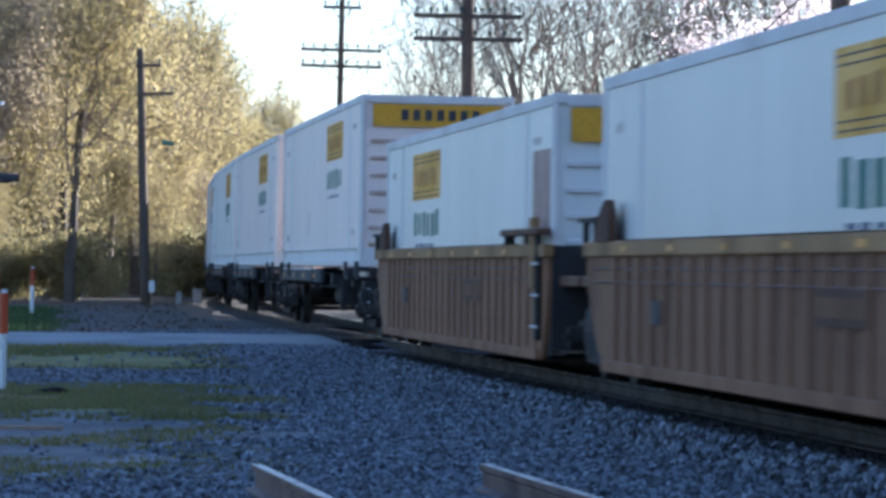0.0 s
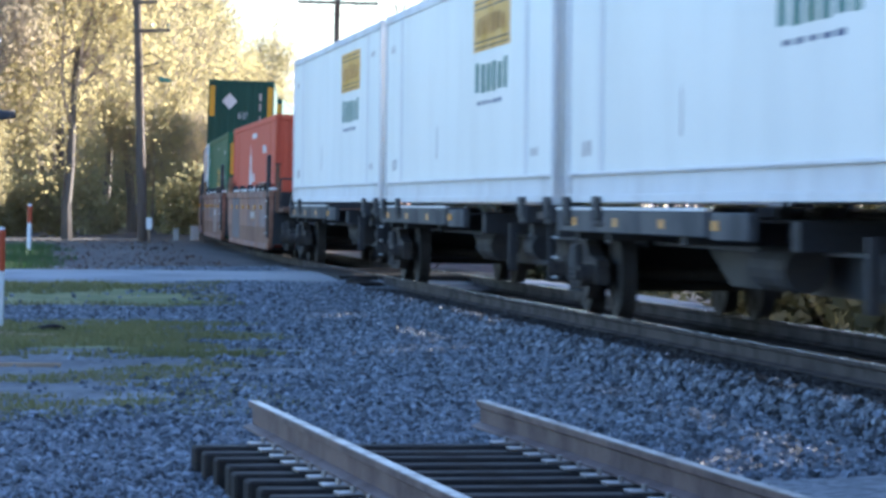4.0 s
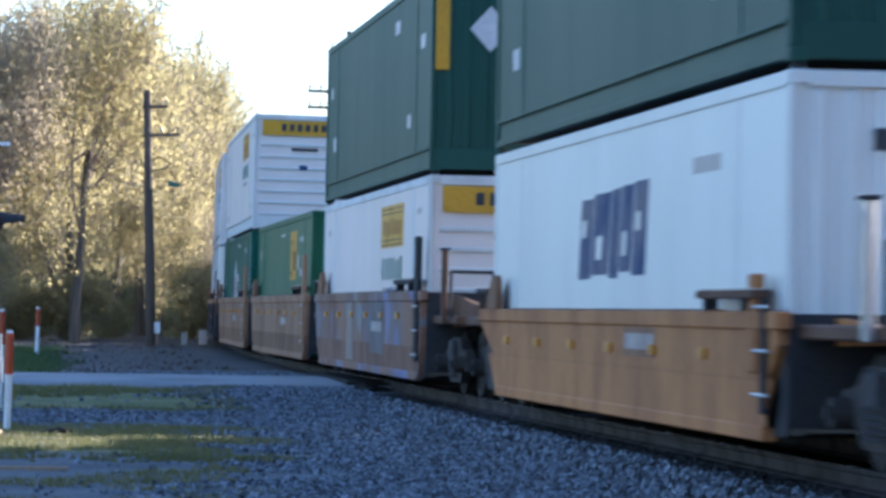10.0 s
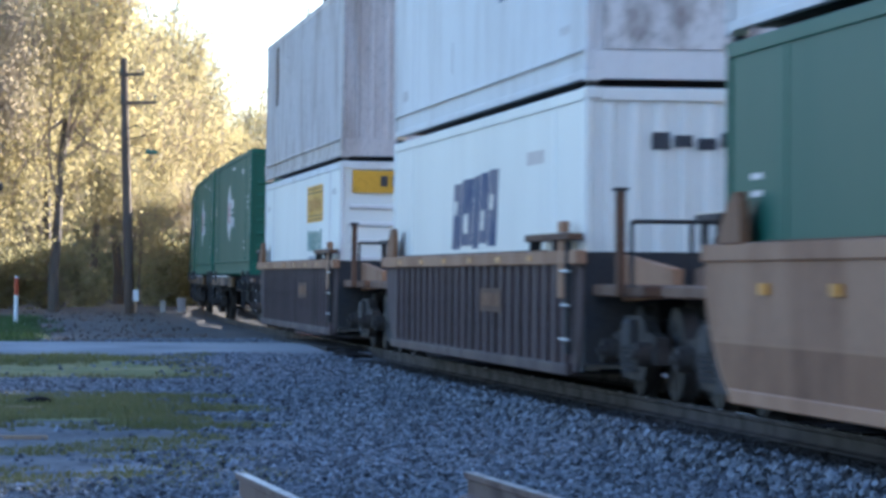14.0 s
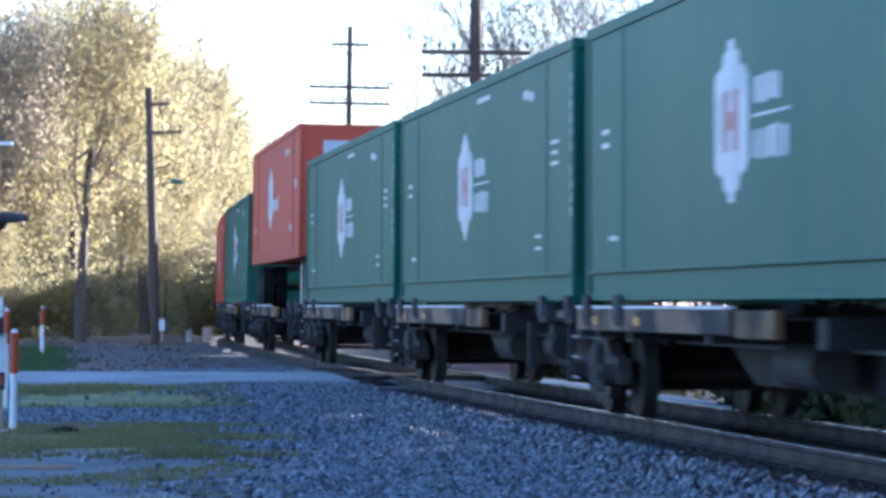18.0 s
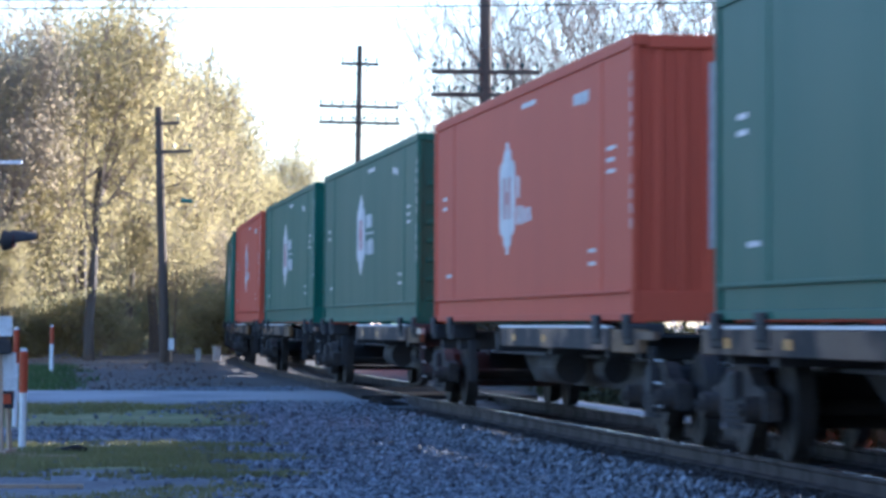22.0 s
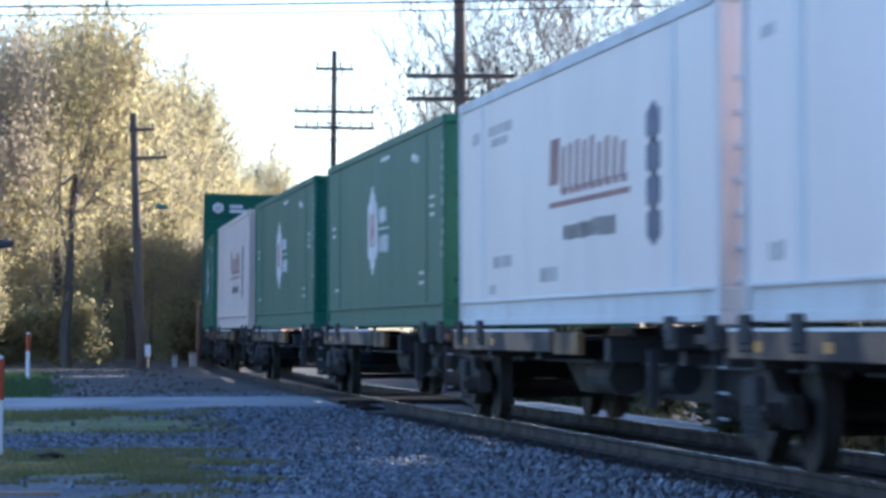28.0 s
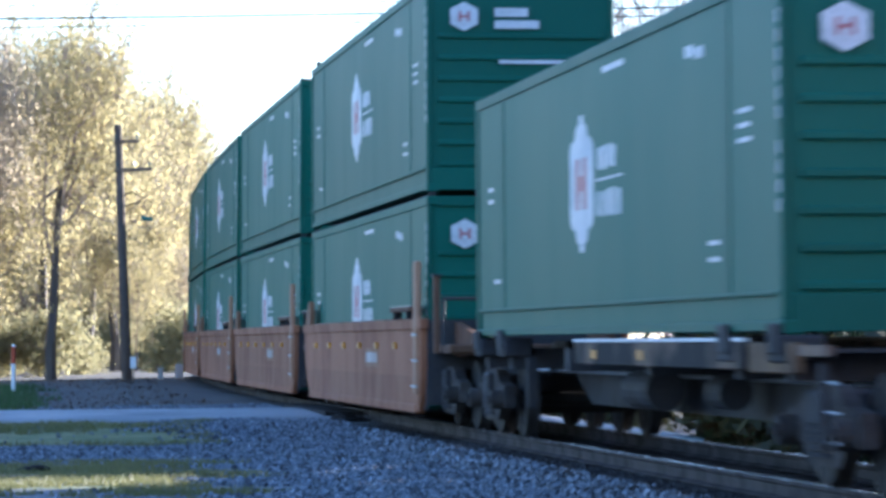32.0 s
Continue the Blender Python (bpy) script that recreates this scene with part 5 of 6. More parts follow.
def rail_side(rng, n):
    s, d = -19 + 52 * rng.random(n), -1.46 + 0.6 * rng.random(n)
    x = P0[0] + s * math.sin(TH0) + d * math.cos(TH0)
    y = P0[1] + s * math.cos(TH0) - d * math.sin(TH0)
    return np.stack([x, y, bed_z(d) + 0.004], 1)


# a band of darker stones next to the rail
stones("oily_stones", 9000, rail_side, (0.015, 0.045), "dark stones along the rail", M_DARKSTONE)
stones("gravel_strip", 7000, strip, (0.014, 0.04), "pale gravel strip beside the road", M_STONE)
stones("gravel_patch", 18000, near_patch, (0.012, 0.036), "pale gravel around the stacked track panel", M_STONE)


def blades(name, n, area, h, label, material):
    rng = np.random.default_rng(11)
    c = area(rng, n)
    n = len(c)
    a = rng.random(n) * math.tau
    hh = h[0] + (h[1] - h[0]) * rng.random(n)
    w = 0.008 + 0.01 * rng.random(n)
    dx = np.stack([np.cos(a) * w, np.sin(a) * w, np.zeros(n)], 1)
    tip = np.stack([rng.normal(0, 0.35, n) * hh, rng.normal(0, 0.35, n) * hh, hh], 1)
    v = np.stack([c - dx, c + dx, c + tip], 1)
    ob = raw(name, v.reshape(-1, 3), np.arange(3 * n).reshape(-1, 3), material)
    return tagged(ob, label, "grass", kind="stuff")


def lawn(x0, x1, y0, y1, dmax, thr=-0.1):
    def area(rng, n):
        x, y = x0 + (x1 - x0) * rng.random(n), y0 + (y1 - y0) * rng.random(n)
        m = np.array([vnoise(a, b, 0.55) + 0.5 * vnoise(a, b, 2.1) for a, b in zip(x, y)])
        k = (m > thr) & (off_line(x, y) < dmax + m)
        x, y = x[k], y[k]
        return np.stack([x, y, np.array([ground_z(a, b) for a, b in zip(x, y)])], 1)
    return area


blades("grass_band", 34000, lawn(-8, -0.3, 37.8, 49.0, -3.9), (0.03, 0.085), "thin short olive grass on bare earth", M_GRASS)
blades("grass_verge", 16000, lawn(-9, -1.5, 52.6, 58.6, -3.8, -0.25), (0.03, 0.10), "short grass verge beside the road", M_GRASS)
blades("bank_grass", 42000, lawn(-20, -6.0, 67.6, 104, -6.2, -0.2), (0.06, 0.2), "lush green grass on the bank", M_BANKGRASS)
blades("sparse_weeds", 24000, lawn(-6, 1.0, 26, 38.5, -5.0, 0.0), (0.015, 0.06), "sparse weeds on dark earth", M_GRASS)


def litter(rng, n):
    y = 67.8 + 60 * rng.random(n) ** 1.6
    x = -18 + 17 * rng.random(n)
    k = off_line(x, y) < -2.4
    x, y = x[k], y[k]
    return np.stack([x, y, np.array([ground_z(a, b) for a, b in zip(x, y)])], 1)


def dead_leaves(n):
    rng = np.random.default_rng(17)
    c = litter(rng, n)
    n = len(c)
    a = rng.random(n) * math.tau
    s = 0.015 + 0.04 * rng.random(n)
    u = np.stack([np.cos(a) * s, np.sin(a) * s, 0.4 * s * rng.normal(size=n)], 1)
    w = np.stack([-np.sin(a) * s * 0.6, np.cos(a) * s * 0.6, 0.6 * s * rng.normal(size=n)], 1)
    c[:, 2] += 0.02
    v = np.stack([c - u, c + w, c + u, c - w], 1)
    ob = raw("leaf_litter", v.reshape(-1, 3), np.arange(4 * n).reshape(-1, 4), M_DEADLEAF)
    tagged(ob, "dead brown leaves scattered over dark earth", "leaf litter", kind="stuff")


dead_leaves(6000)


# ---- road over the track ----
def build_road():
    u = Vector((math.cos(0.03), math.sin(0.03), 0))
    vs, fs = [], []
    prof = [(-5.6, -0.2), (-5.2, -0.085), (-3.4, -0.055), (-1.5, -0.03), (0.6, -0.045), (2.4, -0.075), (2.8, -0.2)]
    xs = np.linspace(-70, 60, 66)
    for x in xs:
        for k, (d, z) in enumerate(prof):
            y = 64.6 + 0.03 * x + d + (0.18 * vnoise(x, d, 0.5) if k in (0, 1, 5, 6) else 0)
            d = float(off_line(x, y))
            vs.append((x, y, z - 0.14 * min(8.0, max(0.0, d - 1.7))))
    n = len(prof)
    for j in range(len(xs) - 1):
        for i in range(n - 1):
            fs.append((j * n + i, j * n + i + 1, (j + 1) * n + i + 1, (j + 1) * n + i))
    tagged(raw("road", vs, fs, M_ASPHALT), "worn pale asphalt road crossing the railway", "road", kind="structure")
    for d0, d1 in ((-1.5, -0.84), (-0.66, 0.66), (0.84, 1.5)):
        vs, fs = [], []
        ss = np.linspace(19.6, 27.6, 9)
        for s in ss:
            for d in (d0, d1):
                vs += [beside(s, d, -0.16), beside(s, d, -0.012)]
        for j in range(8):
            a, b = 4 * j, 4 * j + 4
            fs += [(a + 1, a + 3, b + 3, b + 1), (a, a + 1, b + 1, b), (a + 2, b + 2, b + 3, a + 3)]
        fs += [(0, 2, 3, 1), (32, 33, 35, 34)]
        tagged(raw("crossing_panel", vs, fs, M_TIE), "dark timber crossing panel between the rails", "crossing panel", kind="structure")


build_road()


# ---- track panel lying in the foreground ----
def build_panel():
    p = tagged(new("track_panel"), "loose track panel of rusty rails on black ties", "track panel")
    ax, ay = -1.153, 22.9
    way = Vector((0.1702, -0.9854, 0))
    ang = math.degrees(math.atan2(way.y, way.x))
    mid = Vector((ax, ay, -0.1)) + Vector((0.9854, 0.1702, 0)) * 0.7555
    p.matrix_basis = pose(mid.x, mid.y, -0.1, 0, 0, ang)
    out = [(y, z) for y, z in RAIL_PROFILE]
    for s in (0.7555, -0.7555):
        bm = B()
        n = len(out)
        rings = [[bm.verts.new((x, y + s, z)) for y, z in out] for x in (0.0, 11.9)]
        for i in range(n):
            bm.faces.new((rings[0][i], rings[0][(i + 1) % n], rings[1][(i + 1) % n], rings[1][i]))
        bm.faces.new(rings[0])
        bm.faces.new(rings[1][::-1])
        part("rail", bm, M_RAIL_LIGHT, p, "pale rusty rail")
        # lighter strip for the worn head, with its highlight in the colour
        part("rail_head", box(B(), 0.0, 11.9, s - 0.032, s + 0.032, 0.0, 0.004), M_PLATE, p, "worn rail head with its highlight painted in")
    rnd = random.Random(3)
    tie = pl = None
    for k in range(20):
        x = 1.42 + k * 0.53
        dz, dy = -0.006 * rnd.random(), 0.06 * (rnd.random() - 0.5)
        m = pose(x, dy, dz, 0, 0, rnd.uniform(-1, 1))
        if tie is None:
            tie = part("tie", box(B(), -0.115, 0.115, -1.3, 1.3, -0.37, -0.19, 0.014), M_TIE, p, at=m)
        else:
            again(tie, m)
        for s in (-0.7555, 0.7555):
            m = pose(x, s, 0)
            if pl is None:
                bm = box(B(), -0.09, 0.09, -0.2, 0.2, -0.189, -0.1725, 0.004)
                for yy in (-0.12, 0.12):
                    rod(bm, (0.05, yy, -0.175), (0.05, yy, -0.14), 0.016, n=6)
                pl = part("tie_plate", bm, M_PLATE, p, "worn steel tie plate", at=m)
            else:
                again(pl, m)


build_panel()


# ---- posts, signs and the crossing signal ----
def marker_post(x, y, h, r, label, sleeve=0.42):
    z = ground_z(x, y) - 0.02
    p = tagged(new("marker_post"), label, "marker post", "marker posts by the crossing")
    p.matrix_basis = pose(x, y, z, 0.6, 1.0, 0)
    part("post", rod(B(), (0, 0, 0), (0, 0, h), r, r * 0.95, 12), M_POSTWHITE, p)
    s = part("sleeve", rod(B(), (0, 0, h * (1 - sleeve)), (0, 0, h * 0.985), r * 1.12, r * 1.12, 12), M_ORANGE, p, "orange reflective sleeve")
    part("band", rod(B(), (0, 0, h * (1 - sleeve) - 0.03), (0, 0, h * (1 - sleeve)), r * 1.15, r * 1.15, 12), M_POSTWHITE, s)
    part("cap", rod(B(), (0, 0, h * 0.985), (0, 0, h + 0.02), r * 1.05, r * 0.7, 12), M_POSTWHITE, p)
    return p


def at_az(az, y):
    return math.tan(radians(az)) * y


marker_post(at_az(-7.0, 46.0), 46.0, 1.33, 0.048, "white marker post with faded orange sleeve on thin grass")
marker_post(at_az(-7.12, 53.0), 53.0, 1.5, 0.04, "slim marker post with orange top beside the road", 0.35)
marker_post(at_az(-6.535, 95.0), 95.0, 1.28, 0.055, "white marker post with orange top on the grassy bank", 0.38)


def crossing_signal():
    x, y = at_az(-7.85, 50.0), 50.0
    z = ground_z(x, y)
    c = tagged(new("crossing_signal"), "crossing signal with hooded lamps and white crossbuck", "railway signal")
    c.matrix_basis = pose(x, y, z)
    part("foundation", box(B(), -0.25, 0.25, -0.25, 0.25, -0.05, 0.12, 0.02), M_CONC, c)
    part("mast", rod(B(), (0, 0, 0.12), (0, 0, 4.1), 0.06, n=14), M_GALV, c)
    for a in (-1, 1):
        bm = B()
        prism(bm, [(-0.6, -0.11), (0.6, -0.11), (0.6, 0.11), (-0.6, 0.11)], -0.012, 0.012)
        part("crossbuck_blade", bm, M_POSTWHITE, c, "white crossbuck blade", at=pose(0.08 + 0.03 * a, 0, 3.5, a * 30 + 0, 0, 0) @ pose(0, 0, 0, 0, 0, 90))
    part("sign_arm", box(B(), 0, 0.74, -0.03, 0.03, 3.92, 3.97), M_POSTWHITE, c)
    part("lamp_arm", box(B(), -0.6, 0.6, -0.03, 0.03, 2.78, 2.84), M_BLACK, c)
    for x0 in (-0.5, 0.5):
        lamp = part("lamp_housing", rod(B(), (x0, -0.02, 2.83), (x0 + 0.13, -0.06, 2.83), 0.15, 0.11, 16), M_BLACK, c, "black lamp housing")
        bm = B()
        n = 12
        ring0 = [Vector((x0 + 0.1, 0.15 * math.cos(t), 2.83 + 0.15 * math.sin(t))) for t in np.linspace(-0.15, math.pi + 0.15, n)]
        ring1 = [Vector((x0 + 0.46, 0.13 * math.cos(t), 2.82 + 0.12 * math.sin(t))) for t in np.linspace(0.3, math.pi - 0.3, n)]
        vo = [bm.verts.new(v) for v in ring0]
        vi = [bm.verts.new(v) for v in ring1]
        wo = [bm.verts.new(v - Vector((0, 0, 0.008))) for v in ring0]
        wi = [bm.verts.new(v - Vector((0, 0, 0.008))) for v in ring1]
        for i in range(n - 1):
            bm.faces.new((vo[i], vo[i + 1], vi[i + 1], vi[i]))
            bm.faces.new((wo[i + 1], wo[i], wi[i], wi[i + 1]))
            bm.faces.new((vi[i], vi[i + 1], wi[i + 1], wi[i]))
        part("hood", bm, M_BLACK, lamp, "dark lamp visor")
        part("lens", rod(B(), (x0 + 0.128, -0.06, 2.83), (x0 + 0.14, -0.06, 2.83), 0.1, n=16), M_LENS, lamp)
    part("gate_mechanism", box(B(), -0.3, 0.28, -0.35, 0.25, 1.0, 1.75, 0.03), M_GALV, c)
    w = part("counterweight_arm", box(B(), 0.3, 0.42, -0.3, -0.22, 0.55, 2.1, 0.01), M_POSTWHITE, c, "white counterweight arm")
    part("weight", box(B(), 0.3, 0.55, -0.42, -0.26, 0.75, 1.05, 0.02), M_BLACK, w)


crossing_signal()


def stake_stand():
    """A lumber stand with white boards."""
    x, y = at_az(-7.22, 44.0), 44.0
    z = ground_z(x, y)
    s = tagged(new("sign_stand"), "rough lumber sign stand with small white boards", "sign stand")
    s.matrix_basis = pose(x, y, z)
    part("base_board", box(B(), -0.55, 0.36, -0.05, 0.05, 0.0, 0.045, 0.005), M_LUMBER, s)
    part("cross_board", box(B(), -0.05, 0.05, -0.7, 0.5, 0.046, 0.09, 0.005), M_LUMBER, s)
    part("leg", rod(B(), (0.02, 0, 0.04), (-0.06, 0, 1.45), 0.035, n=4), M_LUMBER, s)
    part("leg", rod(B(), (-0.02, -0.55, 0.04), (-0.1, -0.1, 1.4), 0.035, n=4), M_LUMBER, s)
    part("board", box(B(), -0.16, 0.1, -0.06, -0.04, 0.98, 1.3, 0.004), M_POSTWHITE, s, "white board")
    part("board", box(B(), -0.12, 0.12, -0.09, -0.065, 0.72, 0.98, 0.004), M_POSTWHITE, s, "white board")
    b = part("board", box(B(), -0.22, 0.06, -0.12, -0.095, 1.5, 1.75, 0.004), M_POSTWHITE, s, "white board")
    rb = part("board", box(B(), -0.1, 0.08, -0.13, -0.1, 0.6, 0.82, 0.004), M_BLACK, s, "dark board with a red square")
    part("red_square", box(B(), -0.07, 0.05, -0.136, -0.131, 0.66, 0.78), M_ORANGE, rb, "dull red square")
    part("battery_box", box(B(), -0.2, 0.04, -0.2, -0.06, 1.28, 1.46, 0.01), M_BLACK, s)


stake_stand()


def ground_scrap(x, y, l, ang, label):
    o = part("lumber_scrap", box(B(), -l / 2, l / 2, -0.05, 0.05, 0, 0.045, 0.006), M_LUMBER)
    o.matrix_basis = pose(x, y, ground_z(x, y) - 0.005, 0, 0, ang)
    tagged(o, label, "plank")


ground_scrap(at_az(-7.05, 35.5), 35.5, 1.3, 4, "weathered plank lying on bare earth")
ground_scrap(at_az(-6.7, 43.3), 43.3, 0.9, -7, "short plank lying in thin grass")


def dirt_clod(x, y, r, label):
    rnd = random.Random(int(x * 100))
    bm = B()
    bmesh.ops.create_icosphere(bm, subdivisions=3, radius=r)
    for v in bm.verts:
        k = 0.7 + 0.5 * noise.noise(v.co * 5 + Vector((x, y, 0)))
        v.co = Vector((v.co.x * k * 1.6, v.co.y * k, v.co.z * k * 0.45))
    o = part("dirt_mound", bm, M_TIE)
    o.matrix_basis = pose(x, y, ground_z(x, y) + r * 0.05)
    tagged(o, label, "dirt mound")


dirt_clod(at_az(-6.3, 45.2), 45.2, 0.22, "low dark clod of earth in the grass")
dirt_clod(at_az(-1.1, 60.0), 58.4, 0.3, "dark heap of earth at the road edge")


def small_box(x, y, w, h, mt, name, label, cat):
    o = tagged(new(name), label, cat)
    o.matrix_basis = pose(x, y, ground_z(x, y) - 0.02, 0, 0, 8)
    part("body", box(B(), -w / 2, w / 2, -w / 2, w / 2, 0, h, 0.02), mt, o)
    part("lid", box(B(), -w / 2 - 0.02, w / 2 + 0.02, -w / 2 - 0.02, w / 2 + 0.02, h, h + 0.05, 0.01), mt, o)


small_box(at_az(-4.16, 128), 128, 0.2, 0.42, M_CONC, "utility_box", "pale grey utility box under the trees", "utility box")
small_box(at_az(-3.86, 131), 131, 0.3, 0.5, M_TAN, "utility_box", "weathered utility box beside the track", "utility box")
mk = tagged(new("white_marker"), "bright white marker board on a short stake", "marker board")
mk.matrix_basis = pose(at_az(-4.6, 122), 122, ground_z(-9.8, 122))
part("stake", rod(B(), (0, 0, 0), (0, 0, 0.7), 0.03), M_LUMBER, mk)
part("board", box(B(), -0.1, 0.1, -0.05, -0.03, 0.45, 0.85), M_POSTWHITE, mk)


# ---- pole line and wires ----
def insulator(bm, x, y, z):
    rod(bm, (x, y, z), (x, y, z + 0.1), 0.02, n=6)
    rod(bm, (x, y, z + 0.08), (x, y, z + 0.2), 0.05, 0.03, 8)


def pole(x, y, h, r, arms, label, turn=0.0, lean=0.0, one_side=False):
    p = tagged(new("utility_pole"), label, "utility pole", "poles along the railway")
    z = ground_z(x, y)
    p.matrix_basis = pose(x, y, z - 0.1, 0, lean, turn)
    part("shaft", rod(B(), (0, 0, 0), (0, 0, h), r, r * 0.68, 14), M_WOODPOLE, p)
    for za, w in arms:
        a0, a1 = (-w / 2, w / 2) if not one_side else (-0.15, w)
        arm = part("crossarm", box(B(), a0, a1, -0.16, -0.05, za - 0.06, za + 0.06, 0.008), M_WOODPOLE, p)
        k = max(2, int((a1 - a0) / 0.34))
        for i in range(k):
            u = a0 + 0.08 + (a1 - a0 - 0.16) * i / (k - 1)
            bm = B()
            insulator(bm, u, -0.1, za + 0.06)
            part("insulator", bm, M_GLASSINS, arm)
        if not one_side:
            bm = rod(B(), (-w * 0.25, -0.1, za - 0.06), (0, -0.1, za - 0.55), 0.018, n=6)
            rod(bm, (w * 0.25, -0.1, za - 0.06), (0, -0.1, za - 0.55), 0.018, n=6)
            part("brace", bm, M_BLACK, p)
    return p


W_POLE = pole(at_az(-4.7, 124), 124.0, 9.1, 0.185, [(8.5, 0.75), (7.5, 1.15)], "dark wooden pole with short arms before the woods", 0, -1.7, True)
bm = rod(B(), (0, -0.12, 6.55), (0.42, -0.12, 6.72), 0.022, n=6)
rod(bm, (0.42, -0.12, 6.72), (0.78, -0.12, 6.5), 0.022, n=6)
rod(bm, (0, -0.12, 6.2), (0.72, -0.12, 6.35), 0.022, n=6)
rod(bm, (0, -0.12, 6.0), (0.85, -0.12, 5.82), 0.016, n=6)
part("bracket", bm, M_BLACK, W_POLE)
lamp = rod(B(), (0.72, -0.12, 5.78), (1.12, -0.12, 5.72), 0.1, 0.06, 10)
part("lamp_head", lamp, M_TEAL, W_POLE, "small dull green lamp head")
C_POLE, R_POLE, N_POLE = (at_az(-1.62, 133), 133.0), (at_az(0.50, 98), 98.0), (at_az(6.55, 57), 57.0)
pole(*C_POLE, 12.0, 0.15, [(11.3, 1.45), (9.68, 3.05), (9.07, 3.05)], "tall wooden pole with three crossarms against the sky", 7, 0.8)
pole(*R_POLE, 11.4, 0.22, [(8.5, 3.05), (7.86, 3.05)], "thick wooden pole with two crossarms beside the track", 7)
pole(*N_POLE, 10.5, 0.2, [(8.45, 3.05), (7.75, 3.05)], "weathered wooden pole with a guy wire", 7)
part("antenna", rod(B(), (0.28, 0, 10.9), (0.3, 0, 12.3), 0.018, 0.01, 6), M_BLACK, bpy.data.objects["utility_pole.001"])


def wire(p, q, sag, r, label, group="wires of the pole line"):
    p, q = Vector(p), Vector(q)
    cu = bpy.data.curves.new("wire", "CURVE")
    cu.dimensions, cu.bevel_depth, cu.bevel_resolution = "3D", r, 1
    sp = cu.splines.new("POLY")
    n = 15
    sp.points.add(n - 1)
    for i in range(n):
        u = i / (n - 1)
        v = p.lerp(q, u)
        sp.points[i].co = (v.x, v.y, v.z - sag * 4 * u * (1 - u), 1)
    tmp = bpy.data.objects.new("wire", cu)
    me = bpy.data.meshes.new_from_object(tmp)
    bpy.data.objects.remove(tmp)
    me.materials.append(M_WIRE)
    tagged(new("wire", me), label, "wire", group)


for dz in (9.6, 9.0):
    for k in (-1.35, -0.7, 0.7, 1.35):
        wire((C_POLE[0] + k, C_POLE[1], dz), (R_POLE[0] + k, R_POLE[1], dz - 1.15), 0.35, 0.008, "thin dark line wire sagging between poles")
for k in (-1.3, 1.3):
    wire((R_POLE[0] + k, R_POLE[1], 8.5), (N_POLE[0] + k, N_POLE[1], 8.5), 0.4, 0.008, "thin dark line wire sagging between poles")
wire((N_POLE[0] - 0.05, N_POLE[1], 6.2), (N_POLE[0] - 6.5, N_POLE[1] + 4, 0.1), 0.0, 0.014, "steel guy wire slanting from a pole", "guy wires")
# cables along the road, over the picture's upper edge
for z0, z1, r in ((7.55, 7.95, 0.022), (7.35, 7.8, 0.013), (7.9, 8.1, 0.009)):
    wire((-38, 71.0, z0 + 0.6), (30, 70.2, z1 + 0.6), 0.62, r, "black overhead cable spanning the road", "overhead cables")


# ---- trees ----
def tubes(segs):
    """Quads for tapered three- to five-sided limbs."""
    vs, fs, n0 = [], [], 0
    for p, q, r0, r1 in segs:
        k = 6 if r0 > 0.06 else 3
        d = (q - p)
        if d.length < 1e-5:
            continue
        m = d.to_track_quat("Z", "Y").to_matrix()
        ring = [m @ Vector((math.cos(i * math.tau / k), math.sin(i * math.tau / k), 0)) for i in range(k)]
        vs += [p + r0 * c for c in ring] + [q + r1 * c for c in ring]
        fs += [(n0 + i, n0 + (i + 1) % k, n0 + k + (i + 1) % k, n0 + k + i) for i in range(k)]
        n0 += 2 * k
    return vs, fs


def grow(rnd, p, d, length, r, level, segs, tips, up=0.25, kids=(5, 4, 4, 3), bend=0.22):
    n = (5, 4, 2, 1, 1)[level]
    step = length / n
    marks = []
    for i in range(n):
        d = (d + Vector((rnd.gauss(0, bend), rnd.gauss(0, bend), rnd.gauss(0, bend) + up * 0.25))).normalized()
        q = p + d * step
        r1 = r * (0.86 if level == 0 else 0.78)
        segs.append((p, q, r, r1, level))
        marks.append((q, d, r1))
        p, r = q, r1
    tips.append(p)
    if level >= len(kids):
        return
    for c in range(kids[level]):
        j = min(n - 1, int(rnd.triangular(0 if level else 1.2, n, n * 0.75)))
        q, dd, rr = marks[j]
        side = Vector((rnd.gauss(0, 1), rnd.gauss(0, 1), rnd.gauss(0.25, 0.5))).normalized()
        nd = (dd * 0.55 + side * 0.85).normalized()
        grow(rnd, q, nd, length * rnd.uniform(0.48, 0.68), max(0.014, rr * 0.66), level + 1, segs, tips, up, kids, bend)


def leaves(tips, rng, per, spread, size):
    t = np.repeat(np.array([tuple(v) for v in tips]), per, 0)
    n = len(t)
    c = t + rng.normal(0, spread, (n, 3))
    a, b = rng.normal(size=(n, 3)), rng.normal(size=(n, 3))
    a /= np.linalg.norm(a, axis=1, keepdims=True)
    b -= a * (a * b).sum(1, keepdims=True)
    b /= np.linalg.norm(b, axis=1, keepdims=True)
    s = (size[0] + (size[1] - size[0]) * rng.random((n, 1)))
    v = np.stack([c - a * s, c + b * s * 0.55, c + a * s, c - b * s * 0.55], 1)
    return v.reshape(-1, 3), np.arange(4 * n).reshape(-1, 4)


